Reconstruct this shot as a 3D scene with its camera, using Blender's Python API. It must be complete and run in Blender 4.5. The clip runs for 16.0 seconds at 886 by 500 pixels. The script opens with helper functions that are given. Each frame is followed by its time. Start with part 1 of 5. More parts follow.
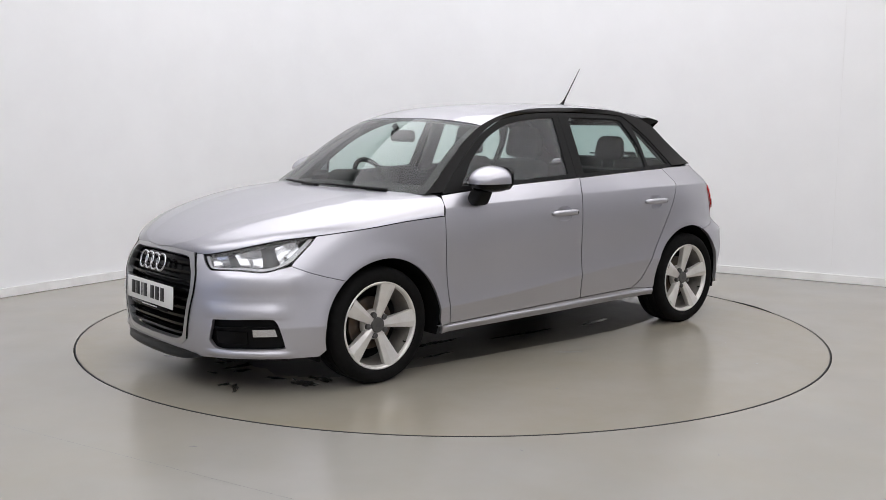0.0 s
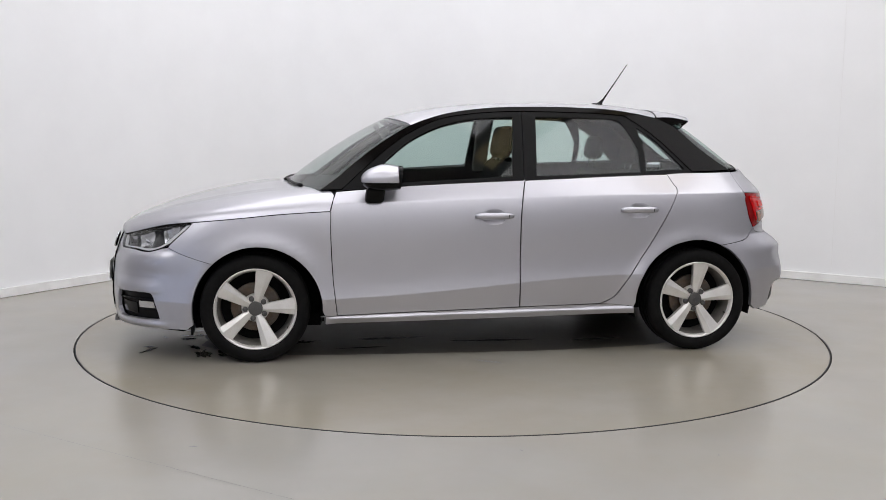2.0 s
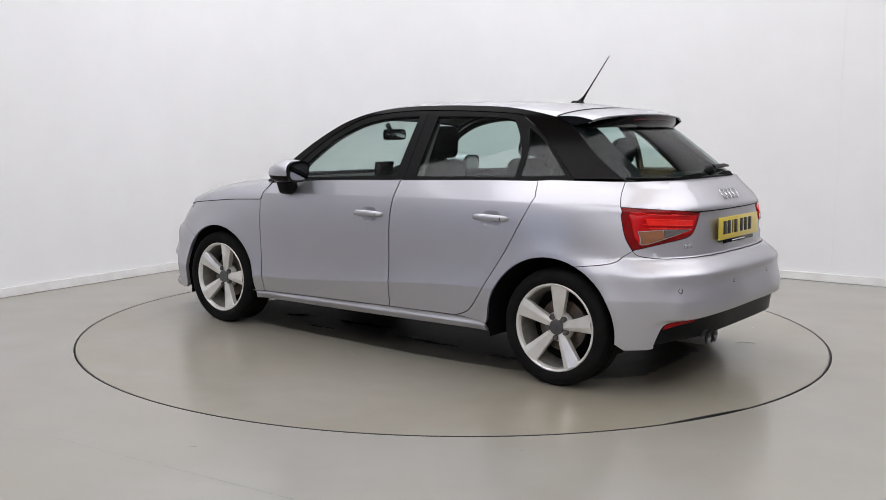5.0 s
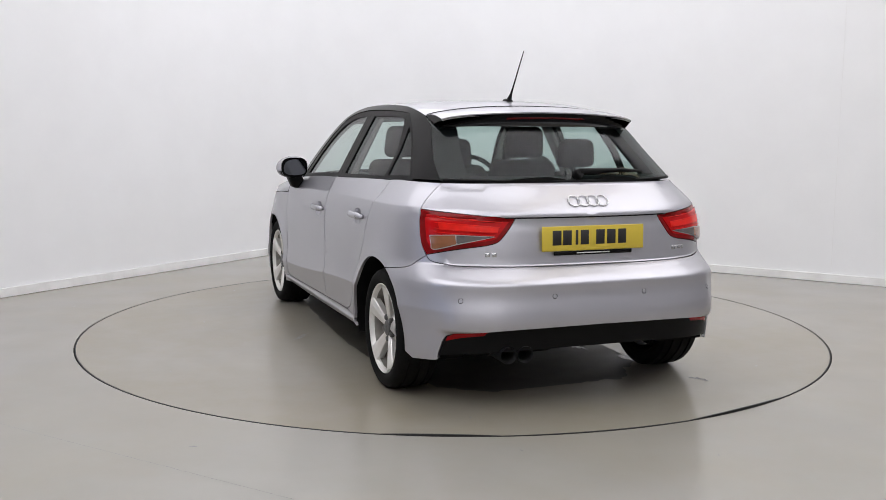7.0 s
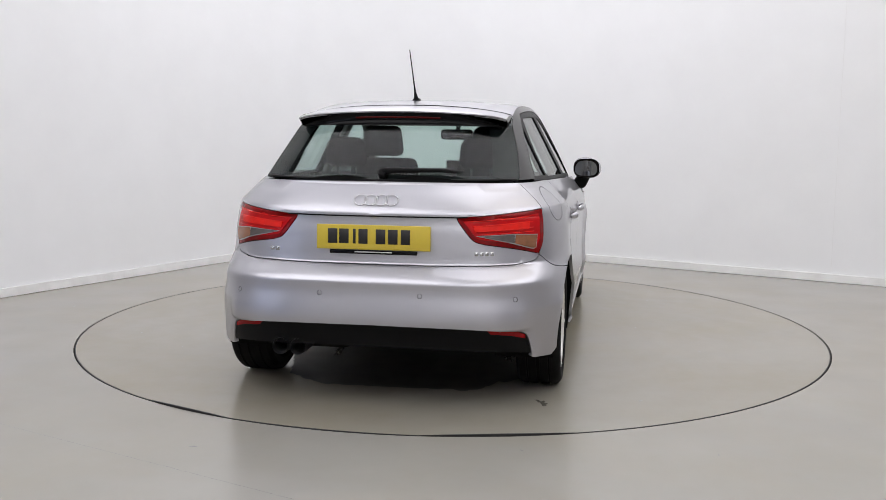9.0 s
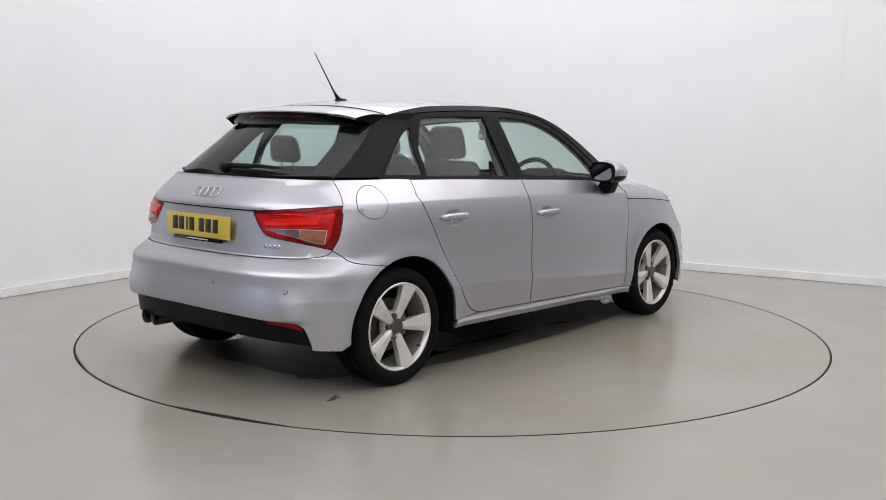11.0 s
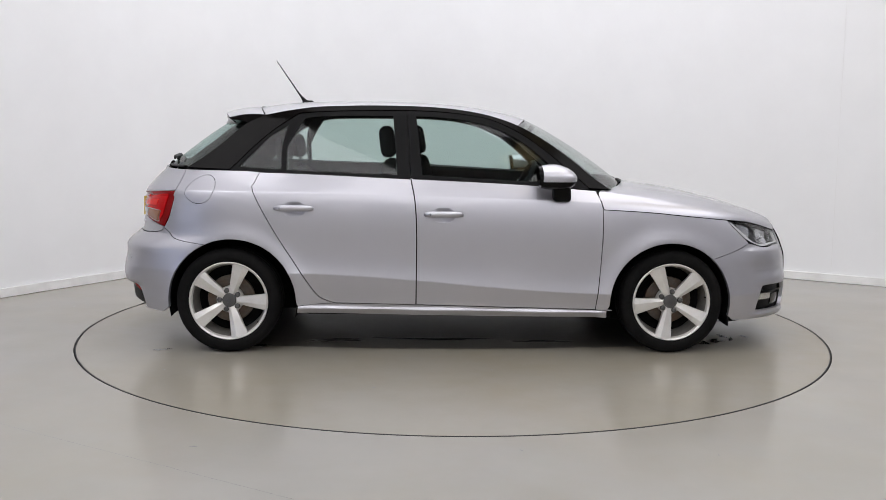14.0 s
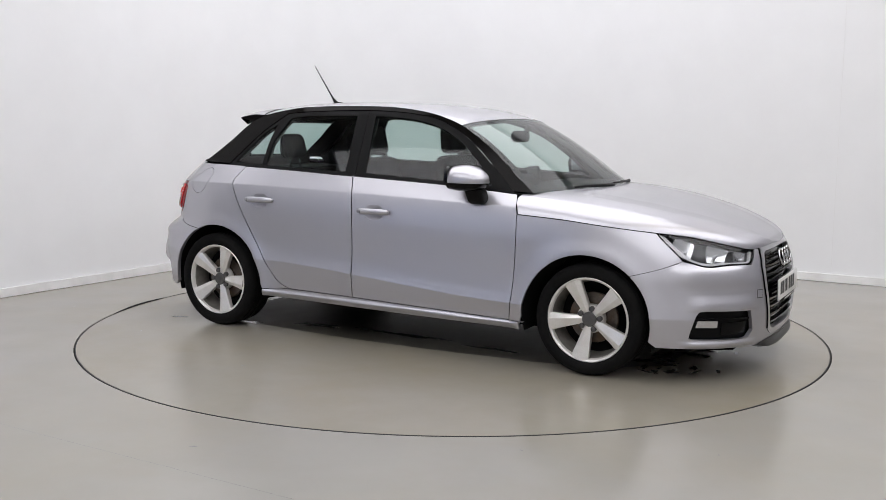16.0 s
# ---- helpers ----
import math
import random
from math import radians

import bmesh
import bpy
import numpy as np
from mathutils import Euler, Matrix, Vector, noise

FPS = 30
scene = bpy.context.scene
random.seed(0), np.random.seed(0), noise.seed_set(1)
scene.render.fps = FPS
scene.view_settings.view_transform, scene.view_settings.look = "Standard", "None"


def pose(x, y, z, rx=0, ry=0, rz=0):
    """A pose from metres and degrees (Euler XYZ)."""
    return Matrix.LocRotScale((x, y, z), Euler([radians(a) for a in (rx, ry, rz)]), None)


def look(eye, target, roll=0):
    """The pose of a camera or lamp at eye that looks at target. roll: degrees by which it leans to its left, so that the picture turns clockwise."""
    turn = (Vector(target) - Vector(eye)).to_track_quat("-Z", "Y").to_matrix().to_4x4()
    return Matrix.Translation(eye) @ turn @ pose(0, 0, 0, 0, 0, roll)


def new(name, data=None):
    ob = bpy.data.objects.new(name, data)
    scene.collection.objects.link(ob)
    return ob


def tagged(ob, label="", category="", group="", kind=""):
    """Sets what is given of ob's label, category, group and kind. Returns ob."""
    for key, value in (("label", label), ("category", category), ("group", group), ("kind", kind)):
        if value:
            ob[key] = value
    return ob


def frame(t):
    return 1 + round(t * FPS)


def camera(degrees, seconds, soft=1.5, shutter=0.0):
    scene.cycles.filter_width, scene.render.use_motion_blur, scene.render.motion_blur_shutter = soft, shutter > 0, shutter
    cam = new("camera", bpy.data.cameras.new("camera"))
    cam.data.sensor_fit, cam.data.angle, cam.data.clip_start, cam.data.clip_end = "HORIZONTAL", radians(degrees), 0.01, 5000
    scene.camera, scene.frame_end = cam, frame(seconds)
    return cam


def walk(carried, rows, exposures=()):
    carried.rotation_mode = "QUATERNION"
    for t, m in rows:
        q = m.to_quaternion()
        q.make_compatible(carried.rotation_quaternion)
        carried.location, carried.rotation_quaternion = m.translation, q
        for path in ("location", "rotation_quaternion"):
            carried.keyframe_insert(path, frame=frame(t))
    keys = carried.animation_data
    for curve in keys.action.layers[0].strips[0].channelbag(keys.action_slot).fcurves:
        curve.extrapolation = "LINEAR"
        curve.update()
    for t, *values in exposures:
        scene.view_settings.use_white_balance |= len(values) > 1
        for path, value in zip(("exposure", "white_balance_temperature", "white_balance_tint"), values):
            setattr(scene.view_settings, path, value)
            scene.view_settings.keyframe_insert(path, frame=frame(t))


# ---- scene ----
# The camera stands still on the studio floor.
EYE = (0.0, -6.214, 1.291)
cam = camera(48.08, 16.0, soft=0.5)
STAND = look(EYE, (EYE[0] - 0.00941, EYE[1] + 0.99156, EYE[2] - 0.1293), 0.4726)
walk(cam, [(0.0, STAND), (16.0, STAND)], [(0.0, 0.0, 6500, 10), (16.0, 0.0, 6500, 10)])

# The heading of the turntable, in degrees, time by time.
TURN = [(0.0, 220.91), (0.5, 213.26), (1.0, 205.4), (1.5, 197.68), (2.0, 189.76), (2.5, 182.22), (3.0, 174.22),
        (3.5, 166.75), (4.0, 158.74), (4.6, 149.4), (5.2, 140.0), (5.8, 130.6), (6.5, 119.59), (7.0, 111.5), (7.5, 104.01), (8.0, 96.05), (8.5, 88.6),
        (9.0, 80.55), (9.5, 73.06), (10.1, 63.5), (10.7, 54.0), (11.3, 44.5), (12.0, 33.35), (12.5, 25.79), (13.0, 17.8), (13.5, 10.12), (14.0, 2.15),
        (14.5, -5.46), (15.0, -13.16), (15.5, -20.72), (16.0, -28.67)]
RING = 2.254
CAR_OFF = (-0.0316, 0.0479)      # the car's middle, off the turntable's middle

# ---------------------------------------------------------------- light
world = bpy.data.worlds.new("studio")
scene.world = world
world.use_nodes = True
world.node_tree.nodes["Background"].inputs[0].default_value = (0.75, 0.82, 1.0, 1)
world.node_tree.nodes["Background"].inputs[1].default_value = 0.05
LIGHT = 1.94                       # glow of the ceiling panels

# ---------------------------------------------------------------- materials
def material(name, colour, rough=0.5, metal=0.0, coat=0.0, grain=0.0, grain_size=40.0, bump=0.0, bump_size=60.0,
             spec=0.5, stain=None, stain_size=1.5, stain_amount=0.5, rough_var=0.0, emit=None, power=0.0, edge=1.0):
    m = bpy.data.materials.new(name)
    m.use_nodes = True
    nt = m.node_tree
    n, l = nt.nodes, nt.links
    b = n["Principled BSDF"]
    b.inputs["Base Color"].default_value = (*colour, 1)
    b.inputs["Roughness"].default_value = rough
    b.inputs["Metallic"].default_value = metal
    b.inputs["Specular IOR Level"].default_value = spec
    b.inputs["Specular Tint"].default_value = (edge, edge, edge, 1)
    b.inputs["Coat Weight"].default_value = coat
    b.inputs["Coat Roughness"].default_value = 0.04
    if emit:
        b.inputs["Emission Color"].default_value = (*emit, 1)
        b.inputs["Emission Strength"].default_value = power
    tc = n.new("ShaderNodeTexCoord")

    def noise_node(size, detail=5, rough_=0.55):
        k = n.new("ShaderNodeTexNoise")
        k.inputs["Scale"].default_value = size
        k.inputs["Detail"].default_value = detail
        k.inputs["Roughness"].default_value = rough_
        l.new(tc.outputs["Object"], k.inputs["Vector"])
        return k

    def mix(fac, a, bcol):
        x = n.new("ShaderNodeMix")
        x.data_type = "RGBA"
        l.new(fac, x.inputs[0])
        for sock, v in ((6, a), (7, bcol)):
            if isinstance(v, tuple):
                x.inputs[sock].default_value = (*v, 1)
            else:
                l.new(v, x.inputs[sock])
        return x.outputs[2]

    def ramp(src, lo, hi, a=0.0, z=1.0):
        r = n.new("ShaderNodeMapRange")
        r.inputs["From Min"].default_value, r.inputs["From Max"].default_value = lo, hi
        r.inputs["To Min"].default_value, r.inputs["To Max"].default_value = a, z
        l.new(src, r.inputs["Value"])
        return r.outputs["Result"]

    col = None
    if grain:
        k = noise_node(grain_size)
        lo = tuple(c * (1 - grain) for c in colour)
        hi = tuple(min(1, c * (1 + grain)) for c in colour)
        col = mix(ramp(k.outputs["Fac"], 0.3, 0.7), lo, hi)
    if stain:
        k = noise_node(stain_size, 7, 0.62)
        col = mix(ramp(k.outputs["Fac"], 0.38, 0.75, 0, stain_amount), col if col else colour, stain)
    if col:
        l.new(col, b.inputs["Base Color"])
    if rough_var:
        k = noise_node(2.3, 6)
        l.new(ramp(k.outputs["Fac"], 0.3, 0.7, rough - rough_var, rough + rough_var), b.inputs["Roughness"])
    if bump:
        k = noise_node(bump_size, 4)
        bp = n.new("ShaderNodeBump")
        bp.inputs["Strength"].default_value = bump
        bp.inputs["Distance"].default_value = 0.002
        l.new(k.outputs["Fac"], bp.inputs["Height"])
        l.new(bp.outputs["Normal"], b.inputs["Normal"])
    return m


def glass_material(name, tint, rough=0.0, gloss=0.92, base=0.05):
    """Thin car glass: clear film with a gloss that grows at a slant."""
    m = bpy.data.materials.new(name)
    m.use_nodes = True
    n, l = m.node_tree.nodes, m.node_tree.links
    n.remove(n["Principled BSDF"])
    out = n["Material Output"]
    tr, gl, lw, mx = (n.new("ShaderNodeBsdfTransparent"), n.new("ShaderNodeBsdfGlossy"), n.new("ShaderNodeLayerWeight"), n.new("ShaderNodeMixShader"))
    pw, ml = n.new("ShaderNodeMath"), n.new("ShaderNodeMath")
    pw.operation, ml.operation = "POWER", "MULTIPLY_ADD"
    lw.inputs["Blend"].default_value, pw.inputs[1].default_value = 0.5, 5.0
    ml.inputs[1].default_value, ml.inputs[2].default_value = gloss, base
    tr.inputs[0].default_value = (*tint, 1)
    gl.inputs["Roughness"].default_value = 0.02 + rough
    l.new(lw.outputs["Facing"], pw.inputs[0])
    l.new(pw.outputs[0], ml.inputs[0])
    l.new(ml.outputs[0], mx.inputs[0])
    l.new(tr.outputs[0], mx.inputs[1])
    l.new(gl.outputs[0], mx.inputs[2])
    l.new(mx.outputs[0], out.inputs[0])
    return m


M_WALL = material("white_wall_paint", (0.835, 0.84, 0.85), 0.75, grain=0.015, grain_size=3, bump=0.08, bump_size=35, stain=(0.79, 0.785, 0.78), stain_size=0.8, stain_amount=0.25)
M_UNSEENWALL = material("unseen_wall_grey", (0.36, 0.36, 0.37), 0.8, grain=0.04, grain_size=3, bump=0.08, bump_size=35)
M_JOINT = material("wall_joint_filler", (0.79, 0.79, 0.79), 0.8, grain=0.05, grain_size=8)
M_SKIRT = material("white_skirting_gloss", (0.86, 0.86, 0.855), 0.4, grain=0.03, grain_size=6, stain=(0.62, 0.60, 0.57), stain_size=5, stain_amount=0.35)
M_FLOOR = material("grey_epoxy_floor", (0.305, 0.293, 0.268), 0.22, grain=0.03, grain_size=2.2, bump=0.03, bump_size=18, stain=(0.285, 0.252, 0.185), stain_size=0.5, stain_amount=0.7, rough_var=0.03)
M_TABLE = material("grey_turntable_paint", (0.298, 0.281, 0.243), 0.23, spec=0.47, grain=0.03, grain_size=2.6, bump=0.03, bump_size=18, stain=(0.24, 0.202, 0.13), stain_size=0.6, stain_amount=0.7, rough_var=0.03)
M_GAP = material("dark_gap", (0.02, 0.02, 0.02), 0.8)
M_CEIL = material("ceiling_paint", (0.7, 0.7, 0.7), 0.8, grain=0.03, grain_size=4)
M_GLOW = material("light_diffuser", (0.9, 0.9, 0.9), 0.5, emit=(1.0, 0.99, 1.025), power=LIGHT)
M_COOL = material("cool_light_diffuser", (0.9, 0.9, 0.9), 0.5, emit=(0.34, 0.52, 1.0), power=0.75)
M_WARM = material("warm_light_diffuser", (0.9, 0.88, 0.8), 0.5, emit=(1.0, 0.80, 0.36), power=0.7)
M_BRAKEBAR = material("unlit_brake_light", (0.06, 0.001, 0.001), 0.15, spec=0.2, grain=0.1, grain_size=40)
M_BORDER = material("black_glass_print", (0.005, 0.005, 0.006), 0.6, spec=0.12, grain=0.1, grain_size=100)
M_PAINT = material("silver_metallic_paint", (0.55, 0.545, 0.585), 0.41, metal=0.93, coat=0.8, edge=0.45, grain=0.07, grain_size=700, bump=0.02, bump_size=900, stain=(0.50, 0.495, 0.55), stain_size=3.0, stain_amount=0.35)
M_ARCH = material("dark_grey_roof_arch_paint", (0.0036, 0.003, 0.0028), 0.12, spec=0.11, grain=0.1, grain_size=600)
M_BLACK = material("black_plastic_trim", (0.0042, 0.0042, 0.0045), 0.45, spec=0.13, grain=0.2, grain_size=200, bump=0.15, bump_size=500)
M_GLOSS = material("gloss_black_plastic", (0.0025, 0.0025, 0.003), 0.15, spec=0.14, grain=0.1, grain_size=100)
M_LIP = material("dark_grey_lip", (0.011, 0.0108, 0.0108), 0.35, spec=0.22, grain=0.2, grain_size=200)
M_DARK = material("dark_underbody", (0.006, 0.006, 0.006), 0.9, spec=0.1, grain=0.3, grain_size=20)
M_TYRE = material("tyre_rubber", (0.006, 0.006, 0.0063), 0.75, spec=0.1, grain=0.25, grain_size=60, bump=0.2, bump_size=300, stain=(0.016, 0.015, 0.014), stain_size=8, stain_amount=0.5)
M_RIM = material("silver_alloy", (0.80, 0.785, 0.76), 0.3, metal=0.45, coat=0.2, grain=0.05, grain_size=300, stain=(0.55, 0.50, 0.44), stain_size=9, stain_amount=0.35)
M_RIMIN = material("dusty_alloy_barrel", (0.30, 0.285, 0.26), 0.5, metal=0.6, grain=0.15, grain_size=30)
M_DISC = material("rusty_brake_disc", (0.13, 0.115, 0.10), 0.45, metal=0.7, grain=0.2, grain_size=60, stain=(0.16, 0.09, 0.05), stain_size=14, stain_amount=0.7)
M_CAP = material("grey_hub_cap", (0.10, 0.098, 0.096), 0.4, metal=0.4, grain=0.1, grain_size=200)
M_CHROME = material("chrome", (0.62, 0.62, 0.63), 0.1, metal=1.0, grain=0.02, grain_size=100)
M_SATIN = material("satin_aluminium", (0.50, 0.50, 0.51), 0.3, metal=0.9, grain=0.03, grain_size=200)
M_RED = material("red_lamp_lens", (0.50, 0.004, 0.006), 0.1, spec=0.22, grain=0.12, grain_size=25)
M_REFLEX = material("red_reflex_lens", (0.30, 0.006, 0.008), 0.15, spec=0.2, grain=0.15, grain_size=150)
M_REDDEEP = material("deep_red_lamp_lens", (0.22, 0.003, 0.004), 0.1, spec=0.22, grain=0.12, grain_size=25)
M_LENS = material("amber_lamp_segment", (0.27, 0.105, 0.045), 0.2, coat=0.6, grain=0.15, grain_size=60)
M_AMBER = material("smoked_lamp_segment", (0.20, 0.05, 0.03), 0.15, coat=1.0, grain=0.15, grain_size=60)
M_LAMPIN = material("grey_lamp_housing", (0.018, 0.018, 0.019), 0.35, grain=0.1, grain_size=50)
M_REFL = material("lamp_reflector", (0.66, 0.66, 0.67), 0.16, metal=0.9, grain=0.05, grain_size=30)
M_REDBRIGHT = material("bright_red_lens", (0.80, 0.02, 0.014), 0.1, spec=0.22, grain=0.1, grain_size=25)
M_SMOKE = material("clear_smoked_segment", (0.10, 0.085, 0.08), 0.15, coat=0.6, grain=0.2, grain_size=40)
M_CHROMEDULL = material("dull_cap_mark", (0.10, 0.10, 0.102), 0.35, metal=0.6, grain=0.1, grain_size=200)
M_EXH = material("sooty_steel", (0.11, 0.11, 0.113), 0.3, metal=0.8, grain=0.2, grain_size=60)
M_MIRROR = material("mirror_glass", (0.22, 0.23, 0.245), 0.03, metal=1.0, grain=0.02, grain_size=50)
M_STRIP = material("pale_light_strip", (0.60, 0.60, 0.61), 0.3, grain=0.05, grain_size=80)
M_YELLOW = material("yellow_plate", (0.62, 0.47, 0.045), 0.35, coat=0.4, grain=0.04, grain_size=200)
M_WHITEPL = material("white_plate", (0.74, 0.74, 0.72), 0.35, coat=0.4, grain=0.03, grain_size=200)
M_INK = material("plate_black", (0.012, 0.011, 0.012), 0.5, grain=0.1, grain_size=100)
M_PALEINK = material("pale_lettering", (0.6, 0.6, 0.6), 0.5, grain=0.05, grain_size=100)
M_CLOTH = material("dark_seat_cloth", (0.008, 0.008, 0.0085), 0.9, spec=0.2, grain=0.15, grain_size=120, bump=0.1, bump_size=150)
M_DASH = material("dark_dashboard", (0.007, 0.007, 0.0075), 0.7, spec=0.12, grain=0.15, grain_size=100, bump=0.08, bump_size=150)
M_LINER = material("grey_headliner", (0.18, 0.18, 0.17), 0.9, grain=0.08, grain_size=150)
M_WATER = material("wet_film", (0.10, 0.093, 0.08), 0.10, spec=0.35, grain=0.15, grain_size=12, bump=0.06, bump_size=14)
# Damp floor; its dark colour also holds the shade under the car.
M_DAMPSHADE = material("damp_shaded_floor", (0.052, 0.047, 0.039), 0.45, spec=0.08, grain=0.2, grain_size=5, bump=0.05, bump_size=16, stain=(0.09, 0.08, 0.064), stain_size=2.2, stain_amount=0.55, rough_var=0.05)
M_SOOT = material("dark_scuff", (0.10, 0.095, 0.085), 0.5, grain=0.4, grain_size=60)
M_WS = glass_material("windscreen_glass", (0.80, 0.88, 0.85), gloss=0.9)
M_SIDE = glass_material("side_glass", (0.70, 0.80, 0.77))
M_REAR = glass_material("rear_glass", (0.60, 0.72, 0.69), gloss=0.6, base=0.028)
M_CLEAR = glass_material("lamp_cover_glass", (0.93, 0.94, 0.95))

# ---------------------------------------------------------------- car shape
def curve(*pts):
    """A monotone cubic through (x, y) points, as a function of an array."""
    p = np.array(sorted(pts), float)
    xs, ys = p[:, 0], p[:, 1]
    h = np.diff(xs)
    dl = np.diff(ys) / h
    m = np.zeros(len(xs))
    m[0], m[-1] = dl[0], dl[-1]
    for i in range(1, len(xs) - 1):
        if dl[i - 1] * dl[i] > 0:
            w1, w2 = 2 * h[i] + h[i - 1], h[i] + 2 * h[i - 1]
            m[i] = (w1 + w2) / (w1 / dl[i - 1] + w2 / dl[i])

    def f(x):
        x = np.clip(np.asarray(x, float), xs[0], xs[-1])
        i = np.clip(np.searchsorted(xs, x) - 1, 0, len(xs) - 2)
        t = (x - xs[i]) / h[i]
        return (ys[i] * (1 + 2 * t) * (1 - t) ** 2 + ys[i + 1] * t * t * (3 - 2 * t)
                + h[i] * (m[i] * t * (1 - t) ** 2 - m[i + 1] * t * t * (1 - t)))
    return f


def step(a, b, x):
    t = np.clip((x - a) / (b - a), 0, 1)
    return t * t * (3 - 2 * t)


WHEEL_F, WHEEL_R, HUB = 1.2345, -1.2345, 0.29
NOSE_AT, TAIL_AT = 1.15, -1.05          # where the sides begin to close
Q_NOSE, Q_TAIL = NOSE_AT + 1.3, TAIL_AT - 1.25
nose_x = curve((.10, 1.975), (.14, 2.022), (.2, 2.038), (.35, 2.052), (.5, 2.051), (.58, 2.035), (.65, 2.008), (.72, 1.953), (.8, 1.87), (1.0, 1.6))
tail_x = curve((.18, -1.855), (.25, -1.872), (.36, -1.887), (.42, -1.899), (.50, -1.906), (.575, -1.903), (.584, -1.898), (.645, -1.842), (.66, -1.822), (.72, -1.818), (.80, -1.811), (.858, -1.802), (.870, -1.813), (.885, -1.806), (.93, -1.77), (1.0, -1.70))
nose_n = curve((.15, 2.9), (.35, 2.9), (.50, 2.75), (.60, 2.5), (.66, 2.35), (.74, 2.22), (.8, 2.15))
tail_n = curve((.2, 3.6), (.55, 3.7), (.66, 3.1), (.9, 2.85), (1.0, 2.9))
low_crease = curve((-1.6, .46), (-.83, .45), (.8, .343), (1.7, .33))
high_crease = curve((-1.9, .90), (-1.07, .897), (-.18, .877), (.8, .848), (1.6, .80))
belt_z = curve((-1.7, 1.018), (-1.494, 1.015), (-1.17, 1.006), (-.705, .992), (-.18, .971), (.375, .946), (.85, .914), (1.6, .89))
belt_y = curve((-1.6, .692), (-1.05, .708), (-.7, .747), (-.22, .770), (.4, .764), (.81, .740), (1.3, .72))


def flare(x, z, cx, r):
    d = np.hypot(x - cx, z - .285) - r
    return .015 * np.exp(-(np.maximum(d, 0) / .062) ** 2) * step(.02, .2, z)


def side_y(x, z):
    zc, zt, zb = low_crease(x), high_crease(x), belt_z(x)
    s = np.clip((z - zc) / (zt - zc), 0, 1)
    mid = .842 - .085 * s + .215 * s ** 2 - .160 * s ** 3
    t = np.clip((zc - z) / (zc - .2), 0, 1.3)
    low = .842 - (.005 * np.minimum(t / .5, 1) + .014 * t) * (1 - .85 * step(1.32, 1.55, -x)) * (1 - .6 * step(1.45, 1.65, x))
    r = np.clip((z - zt) / (zb - zt), 0, 1.2)
    top = .812 - (.812 - belt_y(x)) * r ** 1.05
    y = np.where(z < zc, low, np.where(z < zt, mid, top))
    return y + flare(x, z, 1.222, .340) + flare(x, z, -1.212, .352)


def body(q, z):
    """A point of the lower body: q runs along the side and round the nose and tail, z is the height."""
    q, z = np.broadcast_arrays(np.asarray(q, float), np.asarray(z, float))
    fr, rr = q > NOSE_AT, q < TAIL_AT
    phi = np.where(fr, (q - NOSE_AT) / 1.3, np.where(rr, (TAIL_AT - q) / 1.25, 0)) * np.pi / 2
    n = np.where(fr, nose_n(z), tail_n(z))
    c, s = np.abs(np.cos(phi)) + 1e-9, np.abs(np.sin(phi)) + 1e-9
    rad = (c ** n + s ** n) ** (-1 / n)
    x = np.where(fr, NOSE_AT + (nose_x(z) - NOSE_AT) * rad * s, np.where(rr, TAIL_AT - (TAIL_AT - tail_x(z)) * rad * s, q))
    y = side_y(x, z) * np.where(fr | rr, rad * c, 1)
    return np.stack([x, y, z], -1)


house_y = curve((1.1, .655), (.81, .70), (.34, .735), (-.22, .755), (-.7, .742), (-1.2, .69), (-1.5, .636), (-1.7, .585))


def house(x, z):
    """A point of the glasshouse's side."""
    x, z = np.broadcast_arrays(np.asarray(x, float), np.asarray(z, float))
    s = (z - .97)
    y = house_y(x) - .515 * s + .05 * s * (.34 - s) - .9 * np.maximum(0, z - 1.315) ** 1.5
    return np.stack([x, y, z], -1)


def window(a, b, c, d, x):
    return step(a, b, x) * (1 - step(c, d, x))


# ---------------------------------------------------------------- mesh helpers
def mesh_of(name, verts, faces, normals=None, smooth=True):
    me = bpy.data.meshes.new(name)
    me.from_pydata([tuple(map(float, v)) for v in verts], [], [tuple(map(int, f)) for f in faces])
    me.update()
    me.polygons.foreach_set("use_smooth", [smooth] * len(me.polygons))
    if normals is not None:
        me.normals_split_custom_set_from_vertices([tuple(map(float, v)) for v in normals])
    return me


def part(name, data, mat, parent, label="", at=None):
    """Links a mesh or a bmesh as one object under a thing or a part."""
    if isinstance(data, bmesh.types.BMesh):
        me = bpy.data.meshes.new(name)
        data.to_mesh(me)
        data.free()
        data = me
    if mat and not data.materials:
        data.materials.append(mat)
    ob = new(name, data)
    if parent is not None:
        ob.parent = parent
    if at is not None:
        ob.matrix_basis = at
    if label:
        ob["label"] = label
    return ob


def block(size, bevel=0.01, segs=3, taper=1.0, m=None):
    """A rounded block, standing on z = 0, its top scaled by taper."""
    bm = bmesh.new()
    bmesh.ops.create_cube(bm, size=1)
    for v in bm.verts:
        k = taper if v.co.z > 0 else 1
        v.co = Vector((v.co.x * size[0] * k, v.co.y * size[1] * k, (v.co.z + .5) * size[2]))
    if bevel:
        bmesh.ops.bevel(bm, geom=bm.edges[:], offset=bevel, segments=segs, affect="EDGES", profile=0.5)
    for f in bm.faces:
        f.smooth = True
    if m is not None:
        bm.transform(m)
    return bm


